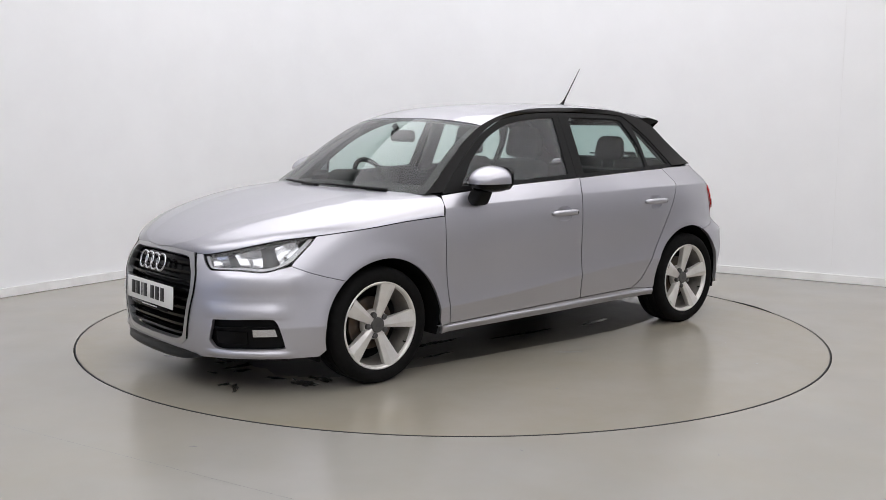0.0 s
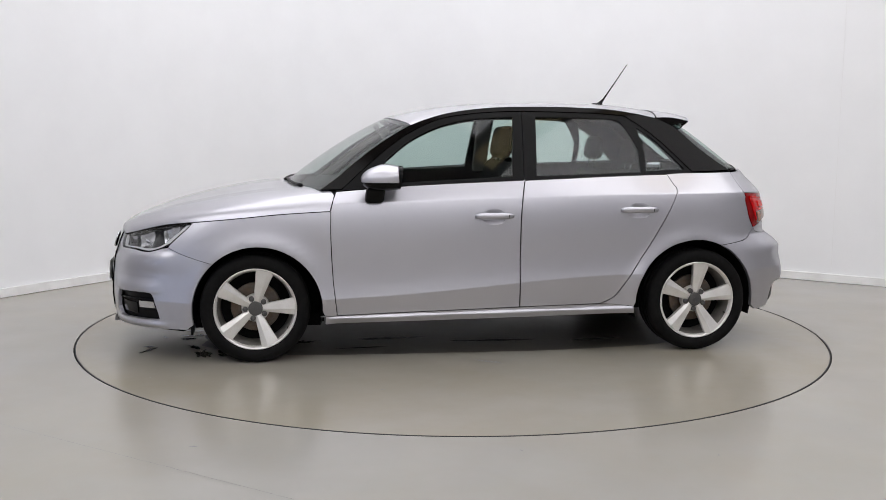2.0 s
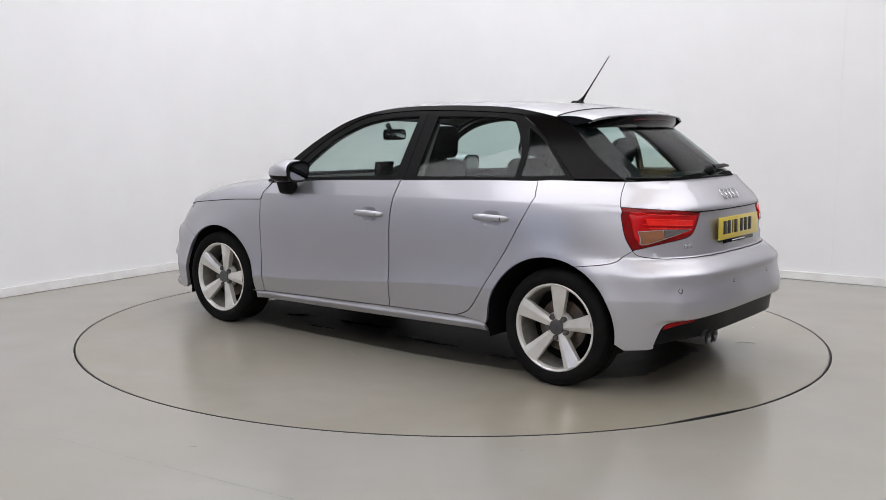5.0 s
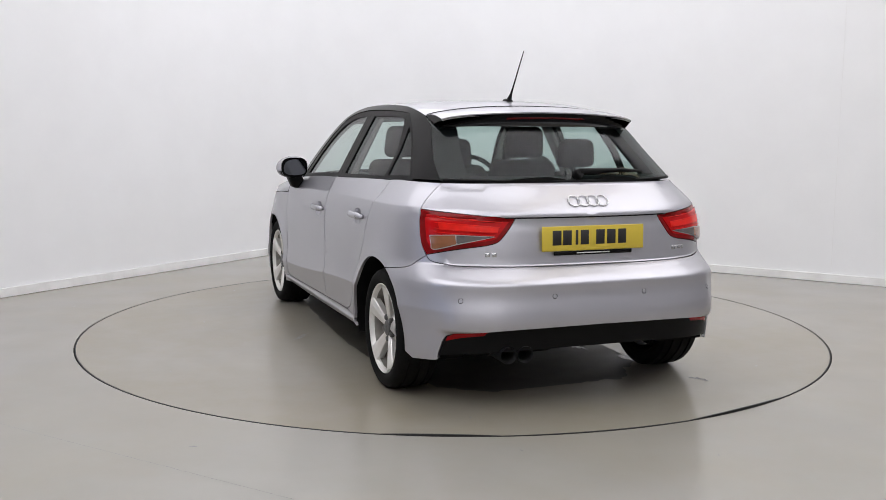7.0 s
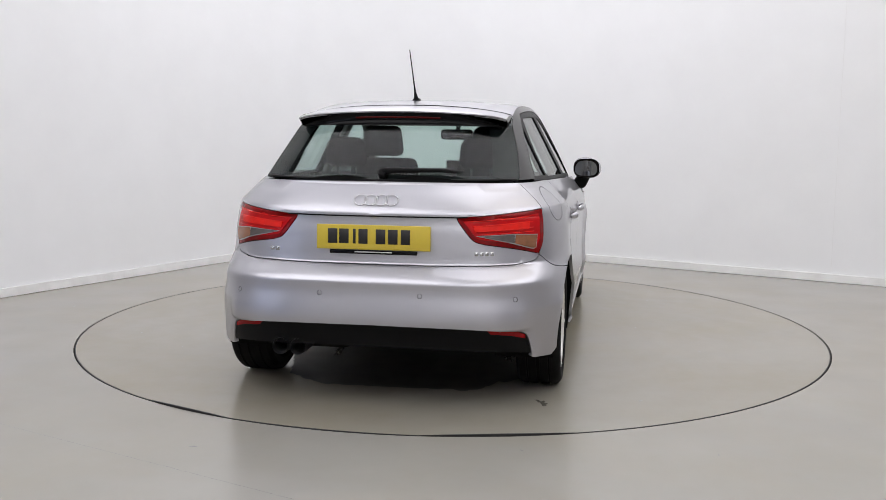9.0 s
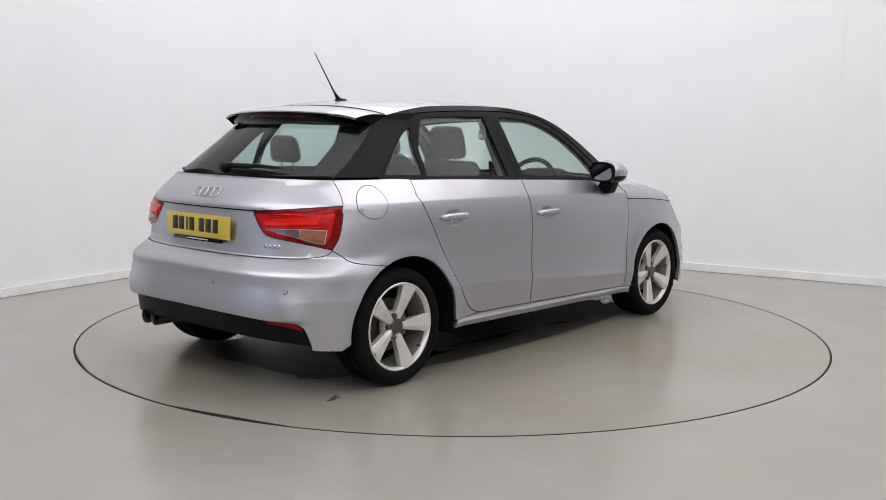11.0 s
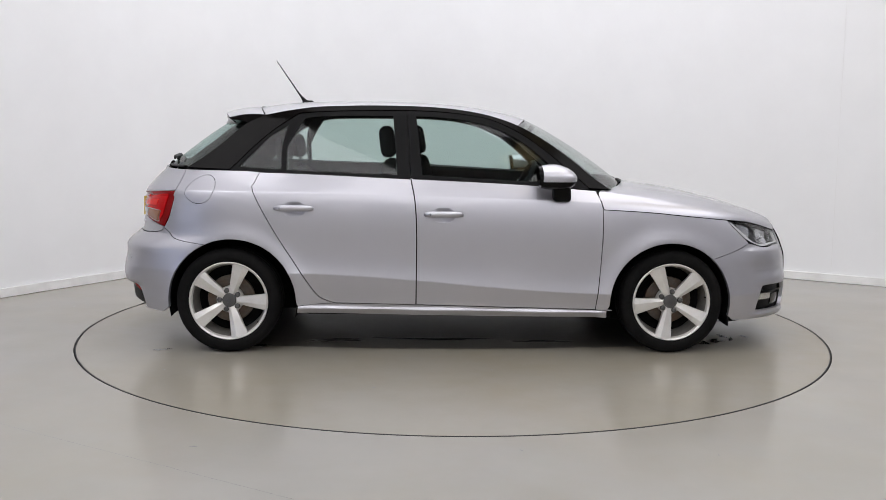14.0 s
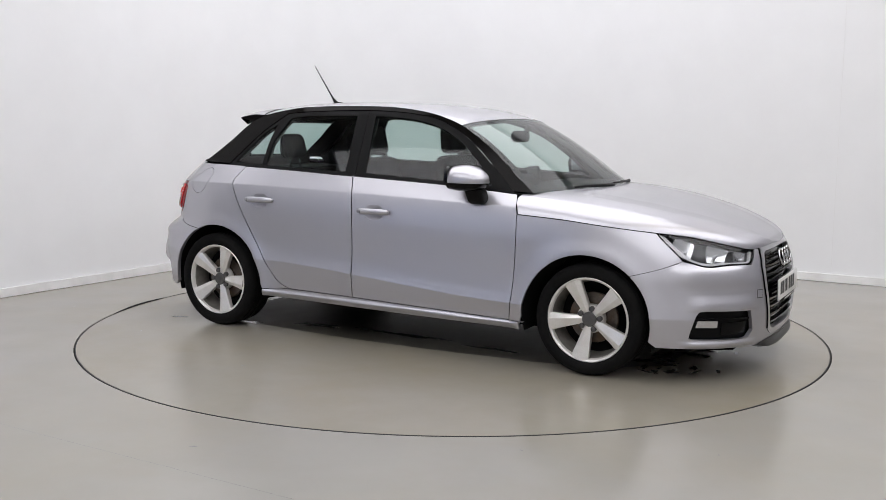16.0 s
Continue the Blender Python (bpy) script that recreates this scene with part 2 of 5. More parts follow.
def lathe(profile, n=64, axis="y"):
    """Turns (radius, along) points round the axis; the profile is closed if its ends meet."""
    verts, faces = [], []
    k = len(profile)
    closed = profile[0] == profile[-1]
    if closed:
        profile = profile[:-1]
        k -= 1
    for i in range(n):
        a = 2 * math.pi * i / n
        for r, h in profile:
            verts.append((r * math.cos(a), h, r * math.sin(a)) if axis == "y" else (r * math.cos(a), r * math.sin(a), h))
    for i in range(n):
        j = (i + 1) % n
        for p in range(k if closed else k - 1):
            q = (p + 1) % k
            faces.append((i * k + p, i * k + q, j * k + q, j * k + p))
    return verts, faces


def lathed(name, profile, n=64, axis="y", sharp=35):
    v, f = lathe(profile, n, axis)
    me = mesh_of(name, v, f)
    me.set_sharp_from_angle(angle=radians(sharp))
    return me


def tube(points, radius, n=10, closed=False):
    """A round bar along points; radius may be a list."""
    pts = [Vector(p) for p in points]
    rads = radius if isinstance(radius, (list, tuple)) else [radius] * len(pts)
    verts, faces = [], []
    up = Vector((0, 0, 1))
    for i, p in enumerate(pts):
        a, b = pts[i - 1 if (i or closed) else 0], pts[(i + 1) % len(pts) if closed else min(i + 1, len(pts) - 1)]
        d = (b - a).normalized()
        s = d.cross(up if abs(d.z) < .95 else Vector((1, 0, 0))).normalized()
        w = s.cross(d)
        for k in range(n):
            ang = 2 * math.pi * k / n
            verts.append(p + (s * math.cos(ang) + w * math.sin(ang)) * rads[i])
    m = len(pts)
    for i in range(m if closed else m - 1):
        j = (i + 1) % m
        for k in range(n):
            faces.append((i * n + k, i * n + (k + 1) % n, j * n + (k + 1) % n, j * n + k))
    if not closed:
        faces += [tuple(range(n))[::-1], tuple((m - 1) * n + k for k in range(n))]
    bm = bmesh.new()
    vs = [bm.verts.new(v) for v in verts]
    for f in faces:
        bm.faces.new([vs[i] for i in f]).smooth = True
    return bm


def smooth_line(pts, n=6):
    """A Catmull-Rom line through pts."""
    p = [np.array(a, float) for a in pts]
    if len(p) < 3:
        return p
    p = [2 * p[0] - p[1]] + p + [2 * p[-1] - p[-2]]
    out = []
    for i in range(1, len(p) - 2):
        for k in range(n):
            t = k / n
            a, b, c, d = p[i - 1], p[i], p[i + 1], p[i + 2]
            out.append(.5 * (2 * b + (c - a) * t + (2 * a - 5 * b + 4 * c - d) * t * t + (3 * b - a - 3 * c + d) * t ** 3))
    return out + [p[-2]]


def outline(*lines):
    """One closed outline out of several lines, smoothed each by itself."""
    out = []
    for ln in lines:
        for a in (smooth_line(ln) if len(ln) > 2 else [np.array(a, float) for a in ln]):
            if not out or np.hypot(*(a - out[-1])) > 1e-4:
                out.append(a)
    if np.hypot(*(out[0] - out[-1])) < 1e-4:
        out.pop()
    return out


def area2(p):
    return sum(p[i - 1][0] * p[i][1] - p[i][0] * p[i - 1][1] for i in range(len(p)))


def resample(p, d):
    out = []
    for i in range(len(p)):
        a, b = p[i], p[(i + 1) % len(p)]
        step_ = .004 if abs(b[0] - a[0]) < .003 and abs(a[0]) > 2.2 else d
        k = max(1, int(math.ceil(np.hypot(*(b - a)) / step_)))
        out += [a + (b - a) * j / k for j in range(k)]
    return out


def inset_line(p, d):
    out = []
    for i in range(len(p)):
        a, b, c = p[i - 1], p[i], p[(i + 1) % len(p)]
        u, v = (b - a) / (np.hypot(*(b - a)) + 1e-12), (c - b) / (np.hypot(*(c - b)) + 1e-12)
        nn = np.array([-u[1] - v[1], u[0] + v[0]])
        nl = np.hypot(*nn) + 1e-9
        nn /= nl
        out.append(b + nn * min(d / max(nl / 2, .35), d * 2.5))
    return out


def surf_frame(fn, u, v):
    """Points and outward normals of a surface."""
    e = 1e-3
    p = fn(u, v)
    nn = np.cross(fn(u + e, v) - fn(u - e, v), fn(u, v + e) - fn(u, v - e))
    nn /= np.linalg.norm(nn, axis=-1, keepdims=True) + 1e-12
    mid = p * [0.75, 0, 0] + [0, 0, .6]
    nn *= np.sign(np.sum((p - mid) * nn, -1))[..., None]
    return p, nn


def skin(ring, fn, holes=(), inset=.0032, depth=.014, grid=.03, lift=0.0, fine=.018):
    """Vertices, faces and normals of a panel cut out of a surface, with a rim turned inwards."""
    from mathutils.geometry import delaunay_2d_cdt
    ring = [np.array(a, float) for a in ring]
    if area2(ring) < 0:
        ring = ring[::-1]
    rings = [resample(inset_line(ring, inset) if inset else ring, fine)]
    for hrg in holes:
        hrg = [np.array(a, float) for a in hrg]
        if area2(hrg) > 0:
            hrg = hrg[::-1]
        rings.append(resample(hrg, fine))
    pts, edges = [], []
    for rg in rings:
        s = len(pts)
        pts += [Vector((float(a[0]), float(a[1]))) for a in rg]
        edges += [(s + i, s + (i + 1) % len(rg)) for i in range(len(rg))]
    nb = len(pts)
    allb = np.array([tuple(p) for p in pts])
    lo, hi = allb[:len(rings[0])].min(0), allb[:len(rings[0])].max(0)
    gx, gy = np.meshgrid(np.arange(lo[0] + grid / 2, hi[0], grid), np.arange(lo[1] + grid / 2, hi[1], grid))
    cand = np.stack([gx.ravel(), gy.ravel()], 1)

    def inside(c, rg):
        rg = np.array([tuple(a) for a in rg])
        x1, y1 = rg[:, 0], rg[:, 1]
        x2, y2 = np.roll(x1, -1), np.roll(y1, -1)
        cr = ((y1 <= c[:, 1:2]) != (y2 <= c[:, 1:2])) & (c[:, 0:1] < (x2 - x1) * (c[:, 1:2] - y1) / (y2 - y1 + 1e-15) + x1)
        return cr.sum(1) % 2 == 1
    ok = inside(cand, rings[0])
    for rg in rings[1:]:
        ok &= ~inside(cand, rg)
    cand = cand[ok]
    if len(cand):
        dist = np.min(np.hypot(cand[:, None, 0] - allb[None, :, 0], cand[:, None, 1] - allb[None, :, 1]), 1)
        cand = cand[dist > grid * .42]
    if fn is body and len(cand):
        # rows of points along the creases keep them crisp
        qs = np.arange(lo[0], hi[0], .012)
        xs = body(qs, np.full_like(qs, .5))[..., 0]
        rows = [np.stack([qs, f(xs) + d], 1) for f in (low_crease, high_crease) for d in (-.005, .005)]
        rows += [np.stack([qs[qs < -1.5], np.full((qs < -1.5).sum(), z)], 1) for z in (.573, .586, .644, .662, .857, .870, .886)]
        extra = np.concatenate(rows)
        ok = inside(extra, rings[0]) & (extra[:, 0] > -2.285)
        for rg in rings[1:]:
            ok &= ~inside(extra, rg)
        extra = extra[ok]
        if len(extra):
            far = np.min(np.hypot(extra[:, None, 0] - allb[None, :, 0], extra[:, None, 1] - allb[None, :, 1]), 1) > .005
            extra = extra[far]
        if len(extra) and len(cand):
            near = np.min(np.hypot(cand[:, None, 0] - extra[None, :, 0], cand[:, None, 1] - extra[None, :, 1]), 1)
            cand = np.concatenate([cand[near > .011], extra])
    pts += [Vector((float(a), float(b))) for a, b in cand]
    ov, oe, of, *_ = delaunay_2d_cdt(pts, edges, [], 0, 1e-6)
    uv = np.array([tuple(a) for a in ov])
    cen = np.array([uv[list(f)].mean(0) for f in of])
    keep = inside(cen, rings[0])
    for rg in rings[1:]:
        keep &= ~inside(cen, rg)
    tri = [list(f) for f, k in zip(of, keep) if k]
    p, nn = surf_frame(fn, uv[:, 0], uv[:, 1])
    p = p + nn * lift
    # turn faces outwards
    if sum(np.cross(p[a[1]] - p[a[0]], p[a[2]] - p[a[0]]) @ nn[a[0]] for a in tri) < 0:
        tri = [t[::-1] for t in tri]
    verts, norms, faces = list(p), list(nn), tri
    if depth:
        count = {}
        for t in tri:
            for i in range(3):
                count[(t[i], t[(i + 1) % 3])] = 1
        for (i, j) in [e for e in count if (e[1], e[0]) not in count]:
            d = p[j] - p[i]
            s = np.cross(d, nn[i] + nn[j])
            s /= np.linalg.norm(s) + 1e-12
            b = len(verts)
            verts += [p[i], p[j], p[j] - nn[j] * depth, p[i] - nn[i] * depth]
            norms += [s] * 4
            faces.append([b + 1, b, b + 3, b + 2])
    return np.array(verts), faces, np.array(norms)


def flip(v, f, n):
    return v * [1, -1, 1], [list(t)[::-1] for t in f], n * [1, -1, 1]


def joined(*bits):
    v, f, n, s = [], [], [], 0
    for a, b, c in bits:
        v.append(a)
        n.append(c)
        f += [[i + s for i in t] for t in b]
        s += len(a)
    return np.concatenate(v), f, np.concatenate(n)


def panels(name, ring, fn, mat, parent, label="", **kw):
    """A panel on the left and its twin on the right, as two parts."""
    s = skin(ring, fn, **kw)
    return (part(name, mesh_of(name, *s), mat, parent, label), part(name, mesh_of(name, *flip(*s)), mat, parent, label))


def whole(name, ring, fn, mat, parent, label="", **kw):
    """A panel that runs across the middle: the left half and its twin in one mesh."""
    v, f, n = skin(ring, fn, **kw)
    mid = np.abs(v[:, 1]) < .006
    f = [t for t in f if not (len(t) == 4 and all(mid[i] for i in t))]
    v[mid, 1] = 0
    s = (v, f, n)
    return part(name, mesh_of(name, *joined(s, flip(*s))), mat, parent, label)


def sheet(fn, nu, nv, depth=0.0, open_end=False):
    """A grid over fn(u, v), u and v from 0 to 1, with outward normals."""
    u, v = np.meshgrid(np.linspace(0, 1, nu), np.linspace(0, 1, nv), indexing="ij")
    uc, vc = np.clip(u, .002, .998), np.clip(v, .002, .998)
    p, nn = fn(u, v), surf_frame(fn, uc, vc)[1]
    verts, norms = p.reshape(-1, 3), nn.reshape(-1, 3)
    faces = [[i * nv + j, i * nv + j + 1, (i + 1) * nv + j + 1, (i + 1) * nv + j] for i in range(nu - 1) for j in range(nv - 1)]
    a = faces[len(faces) // 2]
    if np.cross(verts[a[1]] - verts[a[0]], verts[a[2]] - verts[a[0]]) @ norms[a[0]] < 0:
        faces = [f[::-1] for f in faces]
    if depth:
        verts, norms = list(verts), list(norms)
        edge = [(i, 0) for i in range(nu)] + [(nu - 1, j) for j in range(1, nv)] + [(i, nv - 1) for i in range(nu - 2, -1, -1)] + [(0, j) for j in range(nv - 2, 0, -1)]
        for k in range(len(edge)):
            (i, j), (i2, j2) = edge[k], edge[(k + 1) % len(edge)]
            if open_end and i >= nu - 2 and i2 >= nu - 2:
                continue
            A, B, na, nb_ = p[i, j], p[i2, j2], nn[i, j], nn[i2, j2]
            s = np.cross(B - A, na)
            if s @ (A - p.reshape(-1, 3).mean(0)) < 0:
                s = -s
            s = s / (np.linalg.norm(s) + 1e-12)
            b = len(verts)
            verts += [A, B, B - nb_ * depth, A - na * depth]
            norms += [s] * 4
            faces.append([b, b + 1, b + 2, b + 3])
        verts, norms = np.array(verts), np.array(norms)
    return verts, faces, norms


def arch_line(cx, r, x0, x1, n=28):
    """A wheel arch as (q, z) points from x0 over the top to x1, down to the given feet."""
    out = []
    a0, a1 = x0, x1
    for i in range(n + 1):
        a = radians(a0 + (a1 - a0) * i / n)
        x, z = cx + r * math.cos(a), .285 + r * math.sin(a)
        out.append((q_of(x, z), z))
    return out


def q_of(x, z):
    lo, hi = Q_TAIL, Q_NOSE
    for _ in range(50):
        mid = (lo + hi) / 2
        if float(body(mid, z)[0]) < x:
            lo = mid
        else:
            hi = mid
    return (lo + hi) / 2


# ---------------------------------------------------------------- the studio
CORNER = np.array([-1.06, 4.32])
A_L, A_R = radians(58.25), radians(-30.3)
DIR_L = -np.array([math.cos(A_L), math.sin(A_L)])     # along the left wall, away from the corner
DIR_R = np.array([math.cos(A_R), math.sin(A_R)])
LEN_L, LEN_R, TALL = 13.0, 9.0, 4.3
COVE = 1.2                                             # radius of the rounded corner


def wall_line():
    """The inner face of the two seen walls in plan, with their rounded corner."""
    half = math.acos(float(DIR_L @ DIR_R)) / 2
    run = COVE / math.tan(half)
    mid = (DIR_L + DIR_R) / np.linalg.norm(DIR_L + DIR_R)
    cen = CORNER + mid * COVE / math.sin(half)
    p0, p1 = CORNER + DIR_L * run, CORNER + DIR_R * run
    a0, a1 = math.atan2(*(p0 - cen)[::-1]), math.atan2(*(p1 - cen)[::-1])
    if a0 < a1:
        a0 += 2 * math.pi
    bow = [cen + COVE * np.array([math.cos(a0 + (a1 - a0) * i / 24), math.sin(a0 + (a1 - a0) * i / 24)]) for i in range(25)]
    return [CORNER + DIR_L * LEN_L], bow, [CORNER + DIR_R * LEN_R]


def strip(line, z0, z1, thick, out):
    """A wall of some thickness along a plan line; out is +1 or -1, the side to which it thickens."""
    verts, faces = [], []
    n = len(line)
    for i, p in enumerate(line):
        a, b = line[max(i - 1, 0)], line[min(i + 1, n - 1)]
        d = (b - a) / np.linalg.norm(b - a)
        o = p + np.array([-d[1], d[0]]) * thick * out
        verts += [(*p, z0), (*p, z1), (*o, z1), (*o, z0)]
    for i in range(n - 1):
        for k in range(4):
            faces.append((i * 4 + k, i * 4 + (k + 1) % 4, i * 4 + 4 + (k + 1) % 4, i * 4 + 4 + k))
    faces += [(0, 1, 2, 3), tuple(n * 4 - 4 + k for k in (3, 2, 1, 0))]
    me = mesh_of("wall", verts, faces)
    bm = bmesh.new()
    bm.from_mesh(me)
    bmesh.ops.recalc_face_normals(bm, faces=bm.faces[:])
    bm.to_mesh(me)
    bm.free()
    me.set_sharp_from_angle(angle=radians(30))
    return me


def structure(name, me, mat, label=""):
    return tagged(part(name, me, mat, None), label, kind="structure")


left, bow, right = wall_line()
far_l, far_r = left[0], right[0]
back = far_l + far_r - CORNER
STAGE_L, STAGE_R = 5.6, 7.0                            # how far the white stage walls run


def plan(a, b):
    """A point of the plan, a metres along the left wall and b along the right one."""
    return CORNER + DIR_L * a + DIR_R * b


structure("wall_north", strip([plan(STAGE_L, 0)] + bow + [plan(0, STAGE_R)], 0, TALL, .15, 1), M_WALL, "white painted studio wall with a rounded corner")
# Walls out of view, added: grey dims slanted reflections, white brightens those facing the camera.
structure("wall_northwest", strip([far_l, plan(STAGE_L, 0)], 0, TALL, .15, 1), M_UNSEENWALL, "unseen grey wall added beside the white walls to dim reflections")
structure("wall_northeast", strip([plan(0, STAGE_R), far_r], 0, TALL, .15, 1), M_UNSEENWALL, "unseen grey wall added beside the white walls to dim reflections")
structure("wall_east", strip([far_r, plan(8.0, LEN_R)], 0, TALL, .15, 1), M_UNSEENWALL, "unseen grey wall added to dim reflections")
structure("wall_south", strip([plan(8.0, LEN_R), back, plan(LEN_L, 3.5)], 0, TALL, .15, 1), M_WALL, "unseen white wall added behind the camera to brighten reflections")
structure("wall_west", strip([plan(LEN_L, 3.5), far_l], 0, TALL, .15, 1), M_UNSEENWALL, "unseen grey wall added to dim reflections")
skirt_line = [plan(STAGE_L, 0)] + bow + [plan(0, STAGE_R)]
inner = []
for i, p in enumerate(skirt_line):
    a, b = skirt_line[max(i - 1, 0)], skirt_line[min(i + 1, len(skirt_line) - 1)]
    d = (b - a) / np.linalg.norm(b - a)
    inner.append(p - np.array([-d[1], d[0]]) * .003)
structure("baseboard", strip(inner, 0.003, .068, .018, -1), M_SKIRT, "low white skirting board along the studio wall")

joint = [plan(.0025, 4.829), plan(.0025, 4.8315)]
structure("wall_joint", strip(joint, .075, TALL, .002, 1), M_JOINT, "faint vertical joint in the white wall")

room = [CORNER - (DIR_L + DIR_R) * .15, far_l + (DIR_L - DIR_R) * .15, back + (DIR_L + DIR_R) * .15, far_r + (DIR_R - DIR_L) * .15]


def floor_mesh():
    """The floor, with a round opening for the turntable."""
    n = 180
    verts, faces = [], []
    r = RING + .007
    for i in range(n):
        a = 2 * math.pi * i / n
        verts.append((r * math.cos(a), r * math.sin(a), 0))
    for i in range(n):
        a = 2 * math.pi * i / n
        d = np.array([math.cos(a), math.sin(a)])
        best = 99
        for k in range(4):
            p, q = room[k], room[(k + 1) % 4]
            m = np.stack([d, p - q], 1)
            if abs(np.linalg.det(m)) > 1e-9:
                s, t = np.linalg.solve(m, p)
                if s > 0 and -1e-6 <= t <= 1 + 1e-6:
                    best = min(best, s)
        verts.append((*(d * best), 0))
    for i in range(n):
        j = (i + 1) % n
        faces.append((i, n + i, n + j, j))
    s = len(verts)
    verts += [(x, y, -.06) for x, y, z in verts[:n]]
    for i in range(n):
        j = (i + 1) % n
        faces.append((i, j, s + j, s + i))
    return mesh_of("floor", verts, faces, smooth=False)


structure("floor", floor_mesh(), M_FLOOR, "pale grey painted concrete floor with faint stains")
pit_v = [(2.4 * math.cos(2 * math.pi * i / 64), 2.4 * math.sin(2 * math.pi * i / 64), -.055) for i in range(64)]
structure("turntable_pit", mesh_of("turntable_pit", pit_v, [tuple(range(64))], smooth=False), M_GAP, "dark pit under the turntable")

# Fine crack in the floor in front of the turntable.
crack = bmesh.new()
cv = []
for i in range(60):
    t = i / 59
    x, y = -1.91 + 1.376 * t, -2.155 - 0.805 * t + .006 * noise.noise((i * .5, 1, 0))
    w = .0011 + .0007 * noise.noise((i * .9, 0, 3))
    cv.append((crack.verts.new((x, y - w, .0012)), crack.verts.new((x, y + w, .0012))))
for a, b in zip(cv, cv[1:]):
    crack.faces.new((a[0], b[0], b[1], a[1]))
structure("floor_crack", crack, M_SOOT, "hairline crack in the painted floor")

ceil = bmesh.new()
for z in (TALL, TALL + .12):
    vs = [ceil.verts.new((*p, z)) for p in room]
    ceil.faces.new(vs if z == TALL else vs[::-1])
cme = bpy.data.meshes.new("ceiling")
ceil.to_mesh(cme)
ceil.free()
structure("ceiling", cme, M_CEIL, "plain white studio ceiling")


def ceiling_light(x, y, sx, sy, turn, z, glow=M_GLOW, label="large white softbox light hung under the ceiling"):
    """A large softbox that hangs from the ceiling."""
    top = tagged(new("ceiling_light"), label, "light", "studio lights")
    top.matrix_basis = pose(x, y, z, 0, 0, turn)
    fr = bmesh.new()
    for k in (-1, 1):
        for size, at in (((sx + .08, .04, .16), (0, k * (sy / 2 + .02), 0)), ((.04, sy, .16), (k * (sx / 2 + .02), 0, 0))):
            bm = block(size, .006, 2, m=Matrix.Translation(at))
            tmp = bpy.data.meshes.new("t")
            bm.to_mesh(tmp)
            bm.free()
            fr.from_mesh(tmp)
            bpy.data.meshes.remove(tmp)
    part("frame", fr, M_SATIN, top)
    part("backing", block((sx, sy, .02), .004, 1, m=Matrix.Translation((0, 0, .12))), M_CEIL, top)
    part("diffuser", block((sx - .01, sy - .01, .01), .003, 1, m=Matrix.Translation((0, 0, .03))), glow, top, "glowing diffuser")
    for k in (-1, 1):
        for j in (-1, 1):
            part("wire", tube([(k * sx * .45, j * sy * .45, .14), (k * sx * .45, j * sy * .45, TALL - z + .02)], .004, 6), M_SATIN, top)
    return top


for a, b, sa, sb in ((2.55, 2.70, 4.7, 5.0), (8.1, 2.70, 4.2, 5.0), (2.75, 7.35, 5.1, 3.0), (8.6, 7.35, 5.8, 3.0)):
    ceiling_light(*plan(a, b), sb, sa, -30.3, 3.85)
ceiling_light(*plan(2.75, 5.53), .36, 4.8, -30.3, 3.85, M_WARM, "long narrow lamp with warm yellow light")


def side_light(x, y, turn):
    """A tall softbox on a stand, with daylight tubes."""
    top = tagged(new("standing_softbox"), "tall softbox with cool daylight on a black stand", "light", "studio lights")
    top.matrix_basis = pose(x, y, 0, 0, 0, turn)
    part("housing", block((3.0, .22, 2.0), .03, 2, m=Matrix.Translation((0, .02, .35))), M_DARK, top)
    for k in range(4):
        part("diffuser", block((2.92, .01, .36), .003, 1, m=Matrix.Translation((0, -.098, .41 + .5 * k))), M_COOL, top, "cool glowing diffuser")
    part("pole", tube([(0, .16, .02), (0, .16, 1.4)], .02, 10), M_SATIN, top)
    for a in (90, 210, 330):
        part("leg", tube([(0, .16, .16), (.45 * math.cos(radians(a)), .16 + .45 * math.sin(radians(a)), .014)], .013, 8), M_SATIN, top)
    return top


side_light(-5.75, -4.6, 122)

# ---------------------------------------------------------------- the turntable
turntable = tagged(new("turntable"), "round turntable painted as grey as the floor, flush with it", "turntable")
prof = [(0.0, 0.0)] + [(RING * k / 12 - (.004 if k == 12 else 0), 0.0) for k in range(1, 13)] + [(RING - .004, -.05), (0.0, -.05)]
tv, tf = lathe(prof, 180, "z")
part("deck", mesh_of("deck", tv, tf, smooth=False), M_TABLE, turntable)
# A black ring added to draw the gap line round the deck.
part("gap_ring", lathed("gap_ring", [(RING - .0055, -.03), (RING - .0055, .0008), (RING + .0005, .0010), (RING + .0005, -.03)], 180, "z"), M_GAP, turntable, "thin black ring drawn as the turntable's gap line")



def lifted_edge(a0, a1, high):
    """A stretch of the edge that stands a little proud of the floor."""
    n, r0, r1 = 28, RING - .006, RING + .001
    verts, faces = [], []
    for i in range(n + 1):
        a, h = radians(a0 + (a1 - a0) * i / n), .0008 + high * math.sin(math.pi * i / n) ** .8
        c, q = math.cos(a), math.sin(a)
        verts += [(r0 * c, r0 * q, -.02), (r0 * c, r0 * q, h), (r1 * c, r1 * q, h), (r1 * c, r1 * q, -.02)]
    for i in range(n):
        faces += [(i * 4 + k, i * 4 + 4 + k, i * 4 + 5 + k, i * 4 + 1 + k) for k in range(3)]
    return mesh_of("lifted_edge", verts, faces, smooth=False)


for a0, a1, high in ((-209, -196, .008), (-174, -157, .009), (-196, -174, .002)):
    part("lifted_edge", lifted_edge(a0, a1, high), M_GAP, turntable, "dark edge standing slightly proud")

# ---------------------------------------------------------------- the car
car = tagged(new("car"), "silver five-door hatchback with dark roof arches on a turntable", "car")

